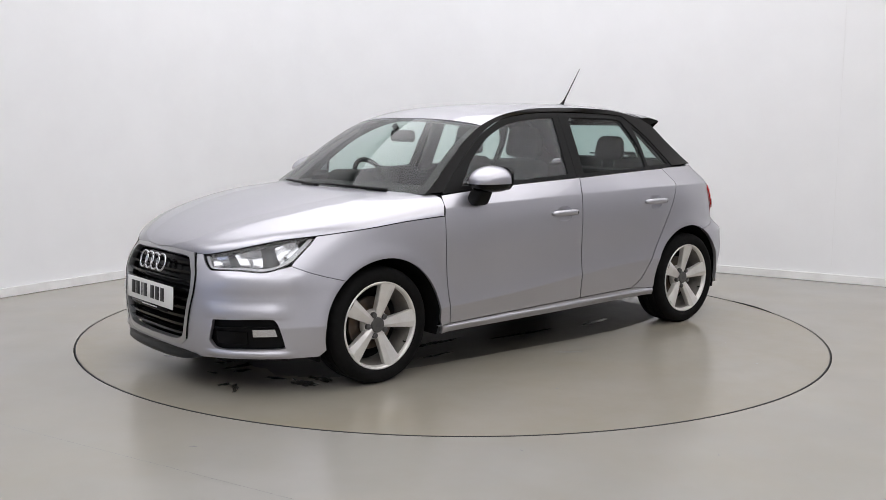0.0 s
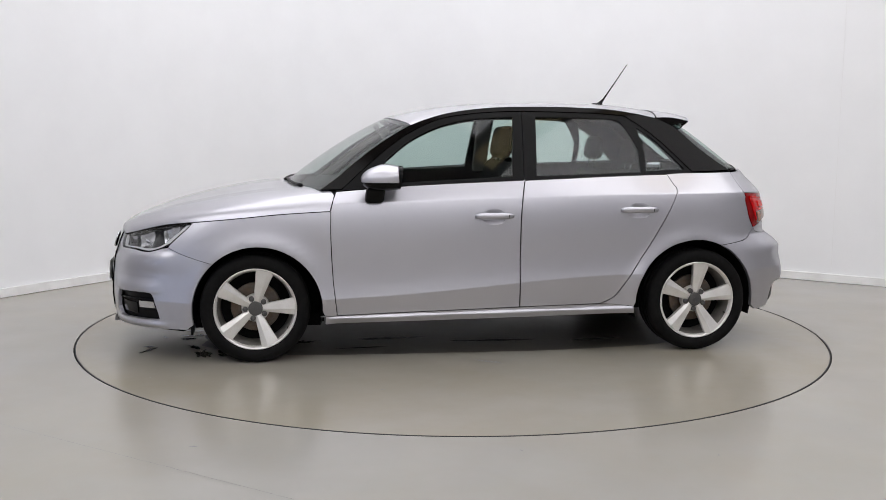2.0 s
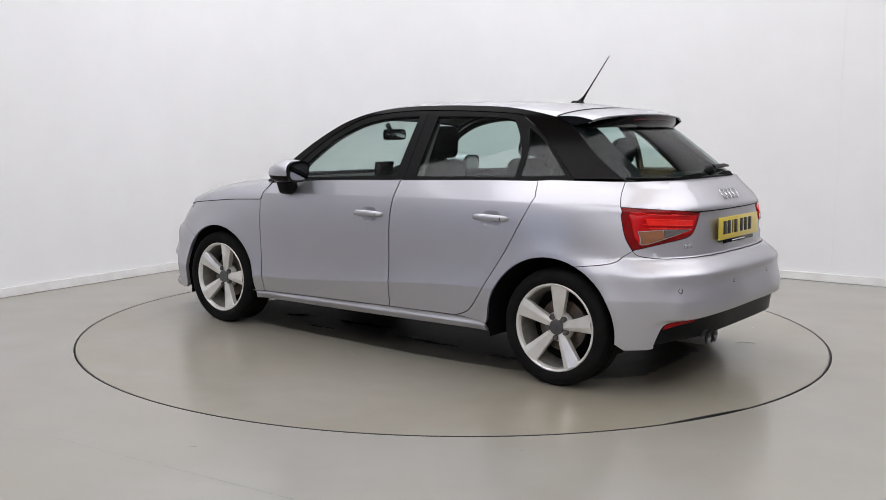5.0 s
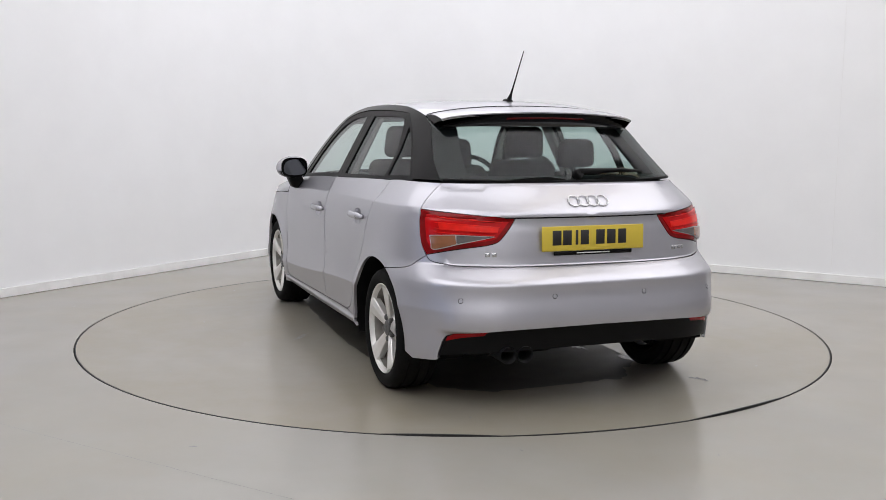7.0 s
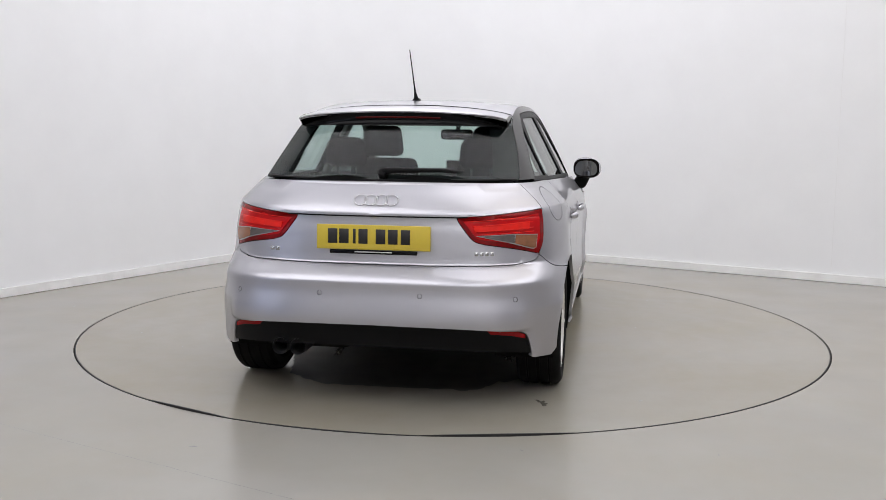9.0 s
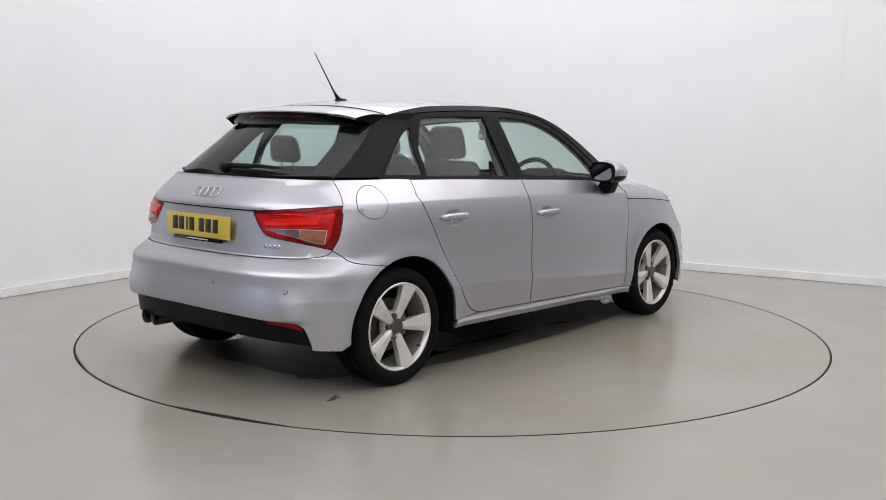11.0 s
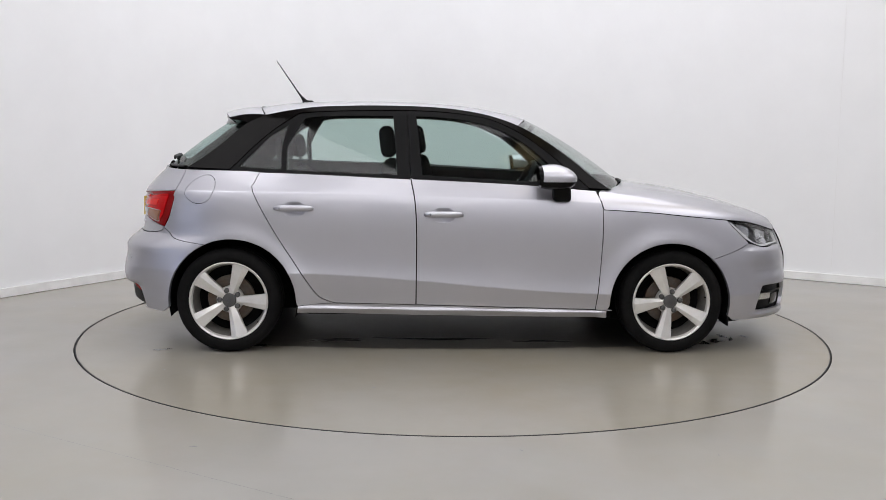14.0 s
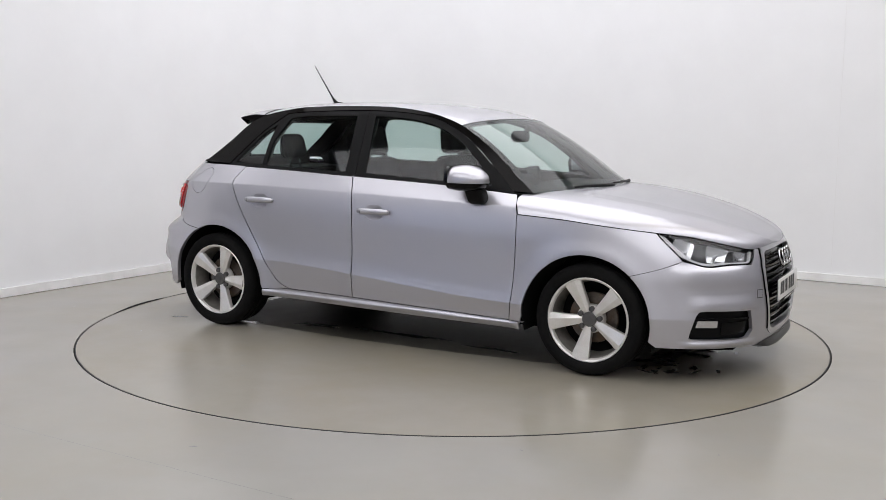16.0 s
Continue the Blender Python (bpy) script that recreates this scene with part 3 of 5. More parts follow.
# Lines of the body, as (q, z) on its lower part.
HOOD_CUT = [(.835, .811), (1.071, .798), (1.300, .778), (1.585, .749), (1.736, .731), (1.852, .705), (1.970, .675), (2.085, .656)]
DOOR_A = [(.803, .910), (.824, .856), (.835, .811), (.836, .66), (.825, .446), (.804, .250)]
DOOR_B = [(-.228, .970), (-.205, .848), (-.195, .666), (-.197, .275)]
DOOR_C = [(-1.071, 1.000), (-1.094, .944), (-1.096, .899), (-.975, .676), (-.871, .515), (-.787, .386), (-.730, .318), (-.652, .284)]
BELT = [(.803, .910), (.375, .944), (-.178, .969), (-.707, .990), (-1.071, 1.000), (-1.215, 1.006), (-1.585, 1.008)]
GATE_SIDE = [(-1.585, 1.008), (-1.556, .950), (-1.548, .894)]
LAMP_T = [(-1.548, .894), (-1.75, .880), (-1.954, .862), (-1.945, .838), (-1.895, .765), (-1.85, .745), (-1.72, .722), (-1.600, .694), (-1.568, .760), (-1.548, .894)]
GATE_LOW = [(-1.600, .690), (-1.625, .668), (-1.70, .656), (-1.816, .652), (-2.30, .651)]
HEAD = [(1.585, .749), (1.736, .731), (1.852, .705), (1.970, .675), (2.085, .656)]
HEAD_LOW = [(2.085, .656), (2.050, .618), (2.020, .594), (1.998, .588), (1.876, .590), (1.770, .584), (1.705, .602), (1.652, .632), (1.608, .702), (1.585, .749)]
GRILLE_SIDE = [(2.130, .656), (2.105, .61), (2.083, .56), (2.076, .50), (2.098, .41), (2.118, .33), (2.136, .250)]
FOG = [(1.972, .366), (1.86, .371), (1.735, .374), (1.706, .360), (1.690, .31), (1.678, .252), (1.690, .233), (1.83, .228), (1.955, .226), (1.982, .242), (1.998, .264)]


arch_f = arch_line(1.222, .340, -12, 196)
arch_r = arch_line(-1.212, .352, -6, 192)

HANDLES = ((-.047, .774), (-.867, .803))


def cup_ring(c, sx=.062, sz=.042):
    return [(c[0] + sx * math.copysign(abs(math.cos(a)) ** .75, math.cos(a)), c[1] + sz * math.copysign(abs(math.sin(a)) ** .75, math.sin(a))) for a in np.linspace(0, 2 * math.pi, 41)[:-1]]


# Doors
front_door = panels("front_door", outline(DOOR_A, [(.804, .250), (-.197, .275)], DOOR_B[::-1], [(-.228, .970), (-.178, .969), (.375, .944), (.803, .910)]), body, M_PAINT, car, holes=[cup_ring(HANDLES[0])])
rear_door = panels("rear_door", outline(DOOR_B, [(-.197, .275), (-.45, .280), (-.652, .284)], DOOR_C[::-1], [(-1.071, 1.0), (-.707, .99), (-.228, .970)]), body, M_PAINT, car, holes=[cup_ring(HANDLES[1])])
# Front wing
i0 = min(range(len(arch_f)), key=lambda i: abs(arch_f[i][1] - .537) + (0 if arch_f[i][0] > 1.222 else 9))
wing = outline([(.835, .811), (.836, .66), (.825, .446), (.804, .250)], [(.804, .250), (.868, .248)], [p for p in arch_f[i0:] if p[1] > .249][::-1],
               [arch_f[i0], (1.55, .573), (1.660, .614)], [(1.660, .614), (1.652, .632), (1.608, .702), (1.585, .749)], [(1.585, .749), (1.300, .778), (1.071, .798), (.835, .811)])
panels("front_wing", wing, body, M_PAINT, car, inset=.0017)
# Rear wing
i1 = min(range(len(arch_r)), key=lambda i: abs(arch_r[i][1] - .598) + (0 if arch_r[i][0] < -1.212 else 9))
rwing = outline(DOOR_C, [(-.652, .284), (-.70, .282), (-.85, .268)], [p for p in arch_r[:i1 + 1] if p[1] > .269],
                [arch_r[i1], (-1.50, .634), (-1.600, .690)], [(-1.600, .690), (-1.568, .760), (-1.548, .894)], GATE_SIDE[::-1], [(-1.585, 1.008), (-1.215, 1.006), (-1.071, 1.0)])
fuel_ring = [(-1.402 + .084 * math.cos(a), .905 + .078 * math.sin(a)) for a in np.linspace(0, 2 * math.pi, 40)[:-1]]
sL = skin(rwing, body, inset=.0018)
part("rear_wing", mesh_of("rear_wing", *sL), M_PAINT, car)
part("rear_wing", mesh_of("rear_wing", *flip(*skin(rwing, body, holes=[fuel_ring], inset=.0018))), M_PAINT, car)
part("fuel_flap", mesh_of("fuel_flap", *flip(*skin(fuel_ring, body, inset=.003))), M_PAINT, car, "round silver fuel flap")
# Sill: a ledge below the doors, its side turned down to the floor
def sill_face(q, z):
    p, n = surf_frame(body, q, z)
    foot = .204 - (q - .865) * .0135
    t = np.clip((z - foot) / .045, 0, 1)
    off = .013 * step(.98, .62, t) * 1.0 - .022 * (1 - t) ** 1.5
    return p + n * (off * window(-.95, -.80, .80, .88, q))[..., None]


panels("sill", outline([(.866, .248), (.865, .203)], [(.865, .203), (.06, .211), (-.855, .226)], [(-.855, .226), (-.850, .268)], [(-.850, .268), (-.70, .282), (-.45, .280), (-.197, .275), (.804, .250), (.866, .248)]), sill_face, M_PAINT, car, inset=.002, grid=.008, fine=.012)
# Front bumper
bump_f = outline([arch_f[i0], (1.55, .573), (1.660, .614)], [(1.660, .614), (1.705, .602), (1.770, .584), (1.876, .590), (1.998, .588), (2.020, .594), (2.050, .618), (2.085, .656)],
                 [(2.085, .656), (2.130, .656)], GRILLE_SIDE, [(2.136, .250), (2.17, .224), (2.22, .214), (2.45, .210)], [(2.45, .212), (2.45, .176)], [(2.45, .176), (2.30, .174), (2.08, .176), (1.856, .184), (1.674, .185), (1.547, .187)],
                 [p for p in arch_f[:i0 + 1] if p[1] > .19])


def front_face(q, z):
    """The front bumper's skin: ledges under the lamp, over and under the fog opening."""
    p, n = surf_frame(body, q, z)
    off = .010 * window(.470, .560, .562, .600, z) * window(1.58, 1.68, 1.90, 2.02, q)
    off = off + .010 * window(.371, .385, .400, .455, z) * window(1.64, 1.74, 1.93, 2.04, q)
    off = off + .009 * window(.184, .197, .208, .226, z) * window(1.62, 1.72, 1.96, 2.05, q)
    return p + n * off[..., None]


def rear_face(q, z):
    """The rear bumper's skin: a ledge below the tailgate and a soft hollow above the apron."""
    p, n = surf_frame(body, q, z)
    off = .005 * window(.545, .583, .587, .640, z) * window(-2.6, -2.5, -1.66, -1.56, q)
    off = off + .026 * window(.355, .385, .400, .54, z) * window(-2.6, -2.5, -1.74, -1.64, q)
    return p + n * off[..., None]


whole("front_bumper", bump_f, front_face, M_PAINT, car, holes=[outline(FOG)], inset=.0010, depth=.02, grid=.012)
# Rear bumper
DIFF = [(-1.660, .254), (-1.668, .29), (-1.686, .343), (-1.72, .364), (-1.77, .376), (-1.955, .393), (-2.30, .398)]
bump_r = outline([arch_r[i1], (-1.50, .634), (-1.600, .690)], GATE_LOW, [(-2.30, .651), (-2.30, .408)], DIFF[::-1], [(-1.660, .254), (-1.652, .234), (-1.552, .226)], [p for p in arch_r[i1:] if p[1] > .234][::-1])
whole("rear_bumper", bump_r, rear_face, M_PAINT, car, inset=.0015, depth=.02, grid=.013)
rear_apron = whole("rear_apron", outline(DIFF, [(-2.30, .408), (-2.30, .285)], [(-2.30, .285), (-2.0, .283), (-1.75, .268), (-1.70, .258)], [(-1.70, .262), (-1.660, .254)]), body, M_BLACK, car, "black textured rear apron", lift=-.006, inset=.001, depth=.03)
# Tailgate, below its window
gate = outline([(-1.585, 1.008), (-1.556, .950), (-1.548, .894)], LAMP_T[:3], LAMP_T[2:6], LAMP_T[5:8], GATE_LOW, [(-2.30, .651), (-2.30, 1.016)], [(-2.30, 1.016), (-1.95, 1.014), (-1.585, 1.008)])
tailgate = whole("tailgate", gate, body, M_PAINT, car, inset=.002)
for k in (1, -1):
    top = np.array([(.805, .906), (.815, .882), (.826, .850), (.836, .812)])
    part("door_gap", tube([tuple(p * [1, k, 1]) for p in body(top[:, 0], top[:, 1])], .0034, 6), M_DARK, car, "dark joint ahead of the door")
# Dark shell behind the joints
shell_ring = outline([(1.60, .21), (1.60, .60)], [(1.60, .60), (1.57, .73), (.85, .79), (.80, .895)],
                     [(.80, .895), (.375, .935), (-.178, .96), (-.707, .98), (-1.215, .995), (-1.58, .995)], [(-1.58, .995), (-2.29, .99), (-2.29, .32)], [(-2.29, .32), (-1.60, .27)],
                     [(-1.60, .27)] + [p for p in arch_line(-1.212, .362, 186, -4) if p[1] > .22], [p for p in arch_line(1.222, .350, 192, -8) if p[1] > .22], [(1.575, .21), (1.60, .21)])
panels("inner_body", shell_ring, body, M_DARK, car, lift=-.022, inset=0, depth=0, grid=.05)

# Glasshouse, as (x, z) on its side
ARCH_OUT = [(.885, .916), (.779, .993), (.688, 1.068), (.535, 1.178), (.379, 1.266), (.222, 1.320), (.064, 1.350), (-.126, 1.368), (-.411, 1.374), (-.729, 1.366), (-.918, 1.343), (-1.056, 1.316)]
C_REAR = [(-1.056, 1.316), (-1.167, 1.263), (-1.289, 1.158), (-1.420, 1.062), (-1.488, 1.019)]
FRAME_TOP = [(.770, .922), (.625, 1.049), (.503, 1.148), (.379, 1.229), (.222, 1.299), (.064, 1.328), (-.094, 1.342), (-.253, 1.347), (-.571, 1.343), (-.828, 1.330), (-.891, 1.308), (-1.046, 1.199), (-1.239, 1.014)]
FGLASS = [(.640, .948), (.563, 1.038), (.502, 1.096), (.378, 1.189), (.222, 1.261), (.065, 1.297), (-.093, 1.311), (-.200, 1.315)]
RGLASS = [(-.330, 1.316), (-.569, 1.315), (-.761, 1.309), (-.828, 1.297)]
roof_arch_ring = outline(ARCH_OUT, C_REAR, [(-1.488, 1.019), (-1.239, 1.012)], FRAME_TOP[::-1], [(.770, .922), (.885, .916)])
panels("roof_arch", roof_arch_ring, house, M_ARCH, car, "gloss dark grey roof arch", inset=.001, depth=.02)
f_hole = outline(FGLASS, [(-.200, 1.315), (-.164, .992)], [(-.164, .992), (.30, .966), (.640, .948)])
r_hole = outline(RGLASS, [(-.828, 1.297), (-.878, 1.225), (-.922, 1.143)], [(-.922, 1.143), (-.922, 1.013)], [(-.922, 1.013), (-.303, .993)], [(-.303, .993), (-.330, 1.316)])
q_hole = outline([(-.925, 1.262), (-1.014, 1.205), (-1.105, 1.118), (-1.195, 1.026)], [(-1.195, 1.026), (-.952, 1.018)], [(-.952, 1.018), (-.952, 1.15), (-.925, 1.262)])
f_frame = outline(FRAME_TOP[:8], [(-.253, 1.347), (-.229, .968)], [(-.229, .968), (.375, .943), (.770, .914)], [(.770, .914), (.770, .922)])
r_frame = outline([(-.253, 1.347), (-.571, 1.343), (-.828, 1.330), (-.891, 1.308), (-1.046, 1.199), (-1.239, 1.014)], [(-1.239, 1.014), (-1.239, 1.004)], [(-1.239, 1.004), (-.707, .988), (-.229, .968)], [(-.229, .968), (-.253, 1.347)])
panels("front_window_frame", f_frame, house, M_BLACK, car, "black window frame", holes=[f_hole], inset=.0015, depth=.03, lift=-.004)
panels("rear_window_frame", r_frame, house, M_BLACK, car, "black window frame", holes=[r_hole, q_hole], inset=.0015, depth=.03, lift=-.004)
for nm, ring in (("front_side_window", f_hole), ("rear_side_window", r_hole), ("quarter_window", q_hole)):
    for ob in panels(nm, ring, house, M_SIDE, car, "tinted side glass", inset=0, depth=0, lift=-.010):
        ob.visible_shadow = False

# Roof, windscreen, rear window, bonnet
zc_roof = curve((.47, 1.302), (.3, 1.345), (.11, 1.377), (-.165, 1.398), (-.478, 1.404), (-.863, 1.396), (-1.0, 1.385), (-1.2, 1.352))
roof_edge = curve(*[(a, b) for a, b in ARCH_OUT[4:]])


def roof_fn(u, v):
    """u from front to rear, v from one edge to the other."""
    s = 2 * v - 1
    xe, xc = .379 + (-1.056 - .379) * u, .462 + (-1.130 - .462) * u
    x = xe + (xc - xe) * (1 - s * s)
    e = house(xe, roof_edge(xe))
    z = roof_edge(xe) + (zc_roof(xc) - roof_edge(xe)) * np.maximum(1 - np.abs(s) ** 2.4, 0) ** .8
    return np.stack([x, e[..., 1] * s, z], -1)


part("roof", mesh_of("roof", *sheet(roof_fn, 50, 41, .012)), M_PAINT, car, "silver roof panel")


def ruled(edge_pts, c0, c1, bulge, power=2.0, inner=1.0):
    """A bowed pane between a side edge, as (x, z) on the glasshouse, and the middle line from c0 to c1."""
    ex, ez = np.array([p[0] for p in edge_pts]), np.array([p[1] for p in edge_pts])
    d = np.concatenate([[0], np.cumsum(np.hypot(np.diff(ex), np.diff(ez)))])
    d /= d[-1]
    fx, fz = curve(*zip(d, ex)), curve(*zip(d, ez))

    def fn(u, v):
        s = (2 * v - 1) * inner
        e = house(fx(u), fz(u))
        xc, zc = c0[0] + (c1[0] - c0[0]) * u, c0[1] + (c1[1] - c0[1]) * u + bulge * 4 * u * (1 - u)
        k = 1 - np.abs(s) ** power
        return np.stack([e[..., 0] + (xc - e[..., 0]) * k, e[..., 1] * s, e[..., 2] + (zc - e[..., 2]) * k], -1)
    return fn


ws_fn = ruled(ARCH_OUT[:5], (1.055, .922), (.465, 1.300), .026, 2.2)
ws = part("windscreen", mesh_of("windscreen", *sheet(ws_fn, 24, 33)), M_WS, car, "clear windscreen")
ws.visible_shadow = False
rw_fn = ruled(C_REAR[::-1], (-1.685, 1.014), (-1.255, 1.318), .018, 2.6)
rw = part("rear_window", mesh_of("rear_window", *sheet(lambda u, v: rw_fn(u, v), 24, 33)), M_REAR, car, "tinted rear window")
rw.visible_shadow = False


def pane_border(fn, name, w, parent):
    """The black printed border of a pane, a little inside it."""
    v, f, n = [], [], []
    bits = []
    for (u0, u1, v0, v1) in ((0, w[0], 0, 1), (1 - w[1], 1, 0, 1), (0, 1, 0, w[2]), (0, 1, 1 - w[2], 1)):
        a, b, c = sheet(lambda u, q: fn(u0 + (u1 - u0) * u, v0 + (v1 - v0) * q), 14, 14)
        bits.append((a - c * .006, b, c))
    return part(name, mesh_of(name, *joined(*bits)), M_BORDER, parent, "black printed border of the glass")


seal = rw_fn(np.full(41, .012), np.linspace(.01, .99, 41))
part("window_seal", tube([tuple(p) for p in seal], .0065, 8), M_BLACK, car, "black seal below the rear window")
pane_border(ws_fn, "windscreen_border", (.05, .04, .035), car)
pane_border(rw_fn, "rear_window_border", (.085, .10, .095), car)

zc_hood = curve((1.0, .934), (1.156, .917), (1.434, .875), (1.713, .808), (1.90, .742), (1.98, .700), (2.010, .668))
hood_edge = curve(*HOOD_CUT, (2.130, .658), (2.45, .668))


hood_root = curve((0, 1), (.5, .972), (.8, .905), (.902, .82), (.935, .70), (.959, .55), (.985, .36), (1.0, 0))


def hood_fn(u, v):
    """u from the scuttle to the nose, v from one edge to the other."""
    s = 2 * v - 1
    q = .836 + (2.448 - .836) * u
    e = body(q, hood_edge(q))
    xc = 1.055 + (e[..., 0] - .836) / (float(body(2.448, .668)[0]) - .836) * (2.010 - 1.055)
    p = 2.5 + 1.2 * (1 - u) ** 1.6
    k = np.maximum(1 - np.abs(s) ** p, 0) ** (1 / p)
    w = np.clip(1 - u / .45, 0, 1) ** 2
    k = k + (hood_root(np.abs(s)) - k) * w
    x = e[..., 0] + (xc - e[..., 0]) * (1 - s * s) - .05 * (1 - u) ** 6 * np.exp(-((np.abs(s) - .9) / .14) ** 2)
    z = e[..., 2] + (zc_hood(xc) - e[..., 2]) * k
    # a soft fold runs from the lamp to the foot of the windscreen pillar
    z = z + .0075 * np.clip(1 - np.abs(np.abs(s) - .60 - .14 * (1 - u)) / .20, 0, 1) * window(.02, .2, .70, .98, u)
    return np.stack([x, e[..., 1] * s, z], -1)


part("bonnet", mesh_of("bonnet", *sheet(lambda u, v: hood_fn(u * .998, v), 60, 81, .012, True)), M_PAINT, car, "silver bonnet")
cut = np.linspace(.838, 2.082, 70)
for k in (1, -1):
    part("bonnet_gap", tube([tuple(p * [1, k, 1]) for p in body(cut, hood_edge(cut) - .0015)], .0026, 6), M_DARK, car, "dark joint along the bonnet")
part("scuttle", mesh_of("scuttle", *sheet(lambda u, v: ws_fn(-.02 + u * .05, v) + np.stack([.05 * (1 - u) * (1 - (2 * v - 1) ** 2) + .0 * u, 0 * u, -.012 - .03 * (1 - u)], -1), 6, 33)), M_BLACK, car, "black scuttle panel below the windscreen")

# Spoiler at the roof's rear edge
def spoiler_fn(u, v):
    s = 2 * v - 1
    a = roof_fn(np.ones_like(s), v)
    xt, zt = -1.345 + .085 * np.abs(s) ** 2.2, 1.335 - .024 * s * s - .012 * s ** 12
    bowz = .010 * np.sin(np.pi * u)
    return np.stack([a[..., 0] + (xt - a[..., 0]) * u, a[..., 1] * (1 - .012 * u), a[..., 2] + (zt - a[..., 2]) * u + bowz], -1)


part("spoiler", mesh_of("spoiler", *sheet(lambda u, v: spoiler_fn(.02 + .98 * u, v), 14, 33, .012)), M_PAINT, car, "silver roof spoiler")


def spoiler_low(u, v):
    s = 2 * v - 1
    a = spoiler_fn(np.ones_like(u), v) - np.stack([0 * u, 0 * u, .006 + 0 * u], -1)
    b = rw_fn(.775 - .045 * s ** 4, np.clip(v, .03, .97)) + np.array([-.006, 0, .003])
    k = u
    p = a + (b - a) * k[..., None]
    return p + np.stack([.010 * np.sin(np.pi * k), 0 * k, -.006 * np.sin(np.pi * k)], -1)


seam = roof_fn(np.ones(41), np.linspace(.004, .996, 41))
part("roof_seam", tube([tuple(p + np.array([-.004, 0, .0005])) for p in seam], .0042, 6), M_BLACK, car, "thin black joint between roof and spoiler")
part("spoiler_underside", mesh_of("spoiler_underside", *sheet(spoiler_low, 10, 33)), M_GLOSS, car, "gloss black spoiler underside")
for k in (1, -1):
    v, f, n = sheet(lambda u, w: np.stack([(a := spoiler_fn(u, np.full_like(u, .997)))[..., 0], a[..., 1] + .003, a[..., 2] + ((b := house(np.clip(a[..., 0], -1.5, .3), np.full_like(u, 1.24)))[..., 2] - .01 * u - a[..., 2]) * w * (1 - .88 * u)], -1), 10, 5)
    part("spoiler_end", mesh_of("spoiler_end", *((v, f, n) if k > 0 else flip(v, f, n))), M_ARCH, car)

# Grille
GR = GRILLE_SIDE
full_gr = outline([(2.45, .668), (2.30, .664), (2.135, .656)], GRILLE_SIDE, [(2.136, .250), (2.17, .226), (2.22, .216), (2.45, .212)], [(2.45, .212), (2.45, .668)])
grille = part("grille", mesh_of("grille", *joined(*(lambda s: (s, flip(*s)))(skin(full_gr, body, lift=-.045, inset=0, depth=0)))), M_GLOSS, car, "black single-frame grille")
inner_gr = [(2.45, .650), (2.30, .646), (2.170, .638), (2.128, .595), (2.106, .55), (2.099, .50), (2.121, .41), (2.141, .33), (2.160, .270), (2.19, .248), (2.24, .240), (2.45, .236)]
ring_gr = outline([(2.45, .650), (2.45, .670)], [(2.45, .670), (2.30, .666), (2.140, .657)], GRILLE_SIDE[1:], [(2.136, .250), (2.17, .224), (2.22, .214), (2.45, .210)], [(2.45, .210), (2.45, .236)], inner_gr[::-1])
sG = skin(ring_gr, body, inset=0, depth=.03, lift=.004, fine=.012, grid=.012)
sG[0][np.abs(sG[0][:, 1]) < .004, 1] = 0
part("grille_frame", mesh_of("grille_frame", *joined(sG, flip(*sG))), M_SATIN, grille, "satin silver grille frame")
edge = np.array(smooth_line([(2.128, .657)] + GRILLE_SIDE[1:]))
for k in (1, -1):
    p, n = surf_frame(body, edge[:, 0] - .001, edge[:, 1])
    part("grille_gap", tube([tuple(a * [1, k, 1]) for a in p + n * .002], .0042, 6), M_DARK, grille, "dark joint round the grille")
for z in (.272, .314, .356, .398, .440, .484, .526, .568, .610):
    qe = float(np.interp(z, [.235, .31, .40, .49, .55, .60, .648], [2.165, 2.142, 2.118, 2.098, 2.104, 2.126, 2.19]))
    qs = np.linspace(qe, 2.449, 16)
    c, nn = surf_frame(body, qs, np.full(16, z))
    vs, fs = [], []
    for dz, off in ((.007, -.004), (.007, -.03), (-.009, -.034), (-.009, -.012)):
        vs.append(c + nn * off + [0, 0, dz])
    a = np.concatenate(vs)
    n_ = 16
    fs = [[k * n_ + i, k * n_ + i + 1, ((k + 1) % 4) * n_ + i + 1, ((k + 1) % 4) * n_ + i] for k in range(4) for i in range(n_ - 1)]
    b = a * [1, -1, 1]
    me = mesh_of("slat", np.concatenate([a, b]), fs + [[i + len(a) for i in f][::-1] for f in fs], smooth=False)
    part("slat", me, M_GLOSS, grille)

# ---------------------------------------------------------------- lamps and fog openings
head_ring = outline(HEAD, HEAD_LOW[:4], HEAD_LOW[3:8], HEAD_LOW[7:])
REFLECTORS = (outline([(1.931, .668), (1.821, .684)], [(1.790, .624), (1.874, .620)]), outline([(1.757, .703), (1.683, .726)], [(1.658, .701), (1.706, .642), (1.714, .641)]), outline([(2.060, .651), (1.988, .664)], [(1.936, .620), (2.013, .606)]))
DRL = outline([(2.074, .654), (2.043, .618), (2.015, .597), (1.997, .591)], [(1.997, .591), (1.876, .593), (1.770, .587), (1.707, .605)], [(1.707, .605), (1.655, .635), (1.612, .702), (1.594, .743)],
              [(1.622, .737), (1.658, .682), (1.703, .628), (1.773, .606), (1.868, .608), (2.000, .606), (2.028, .624), (2.056, .656)])


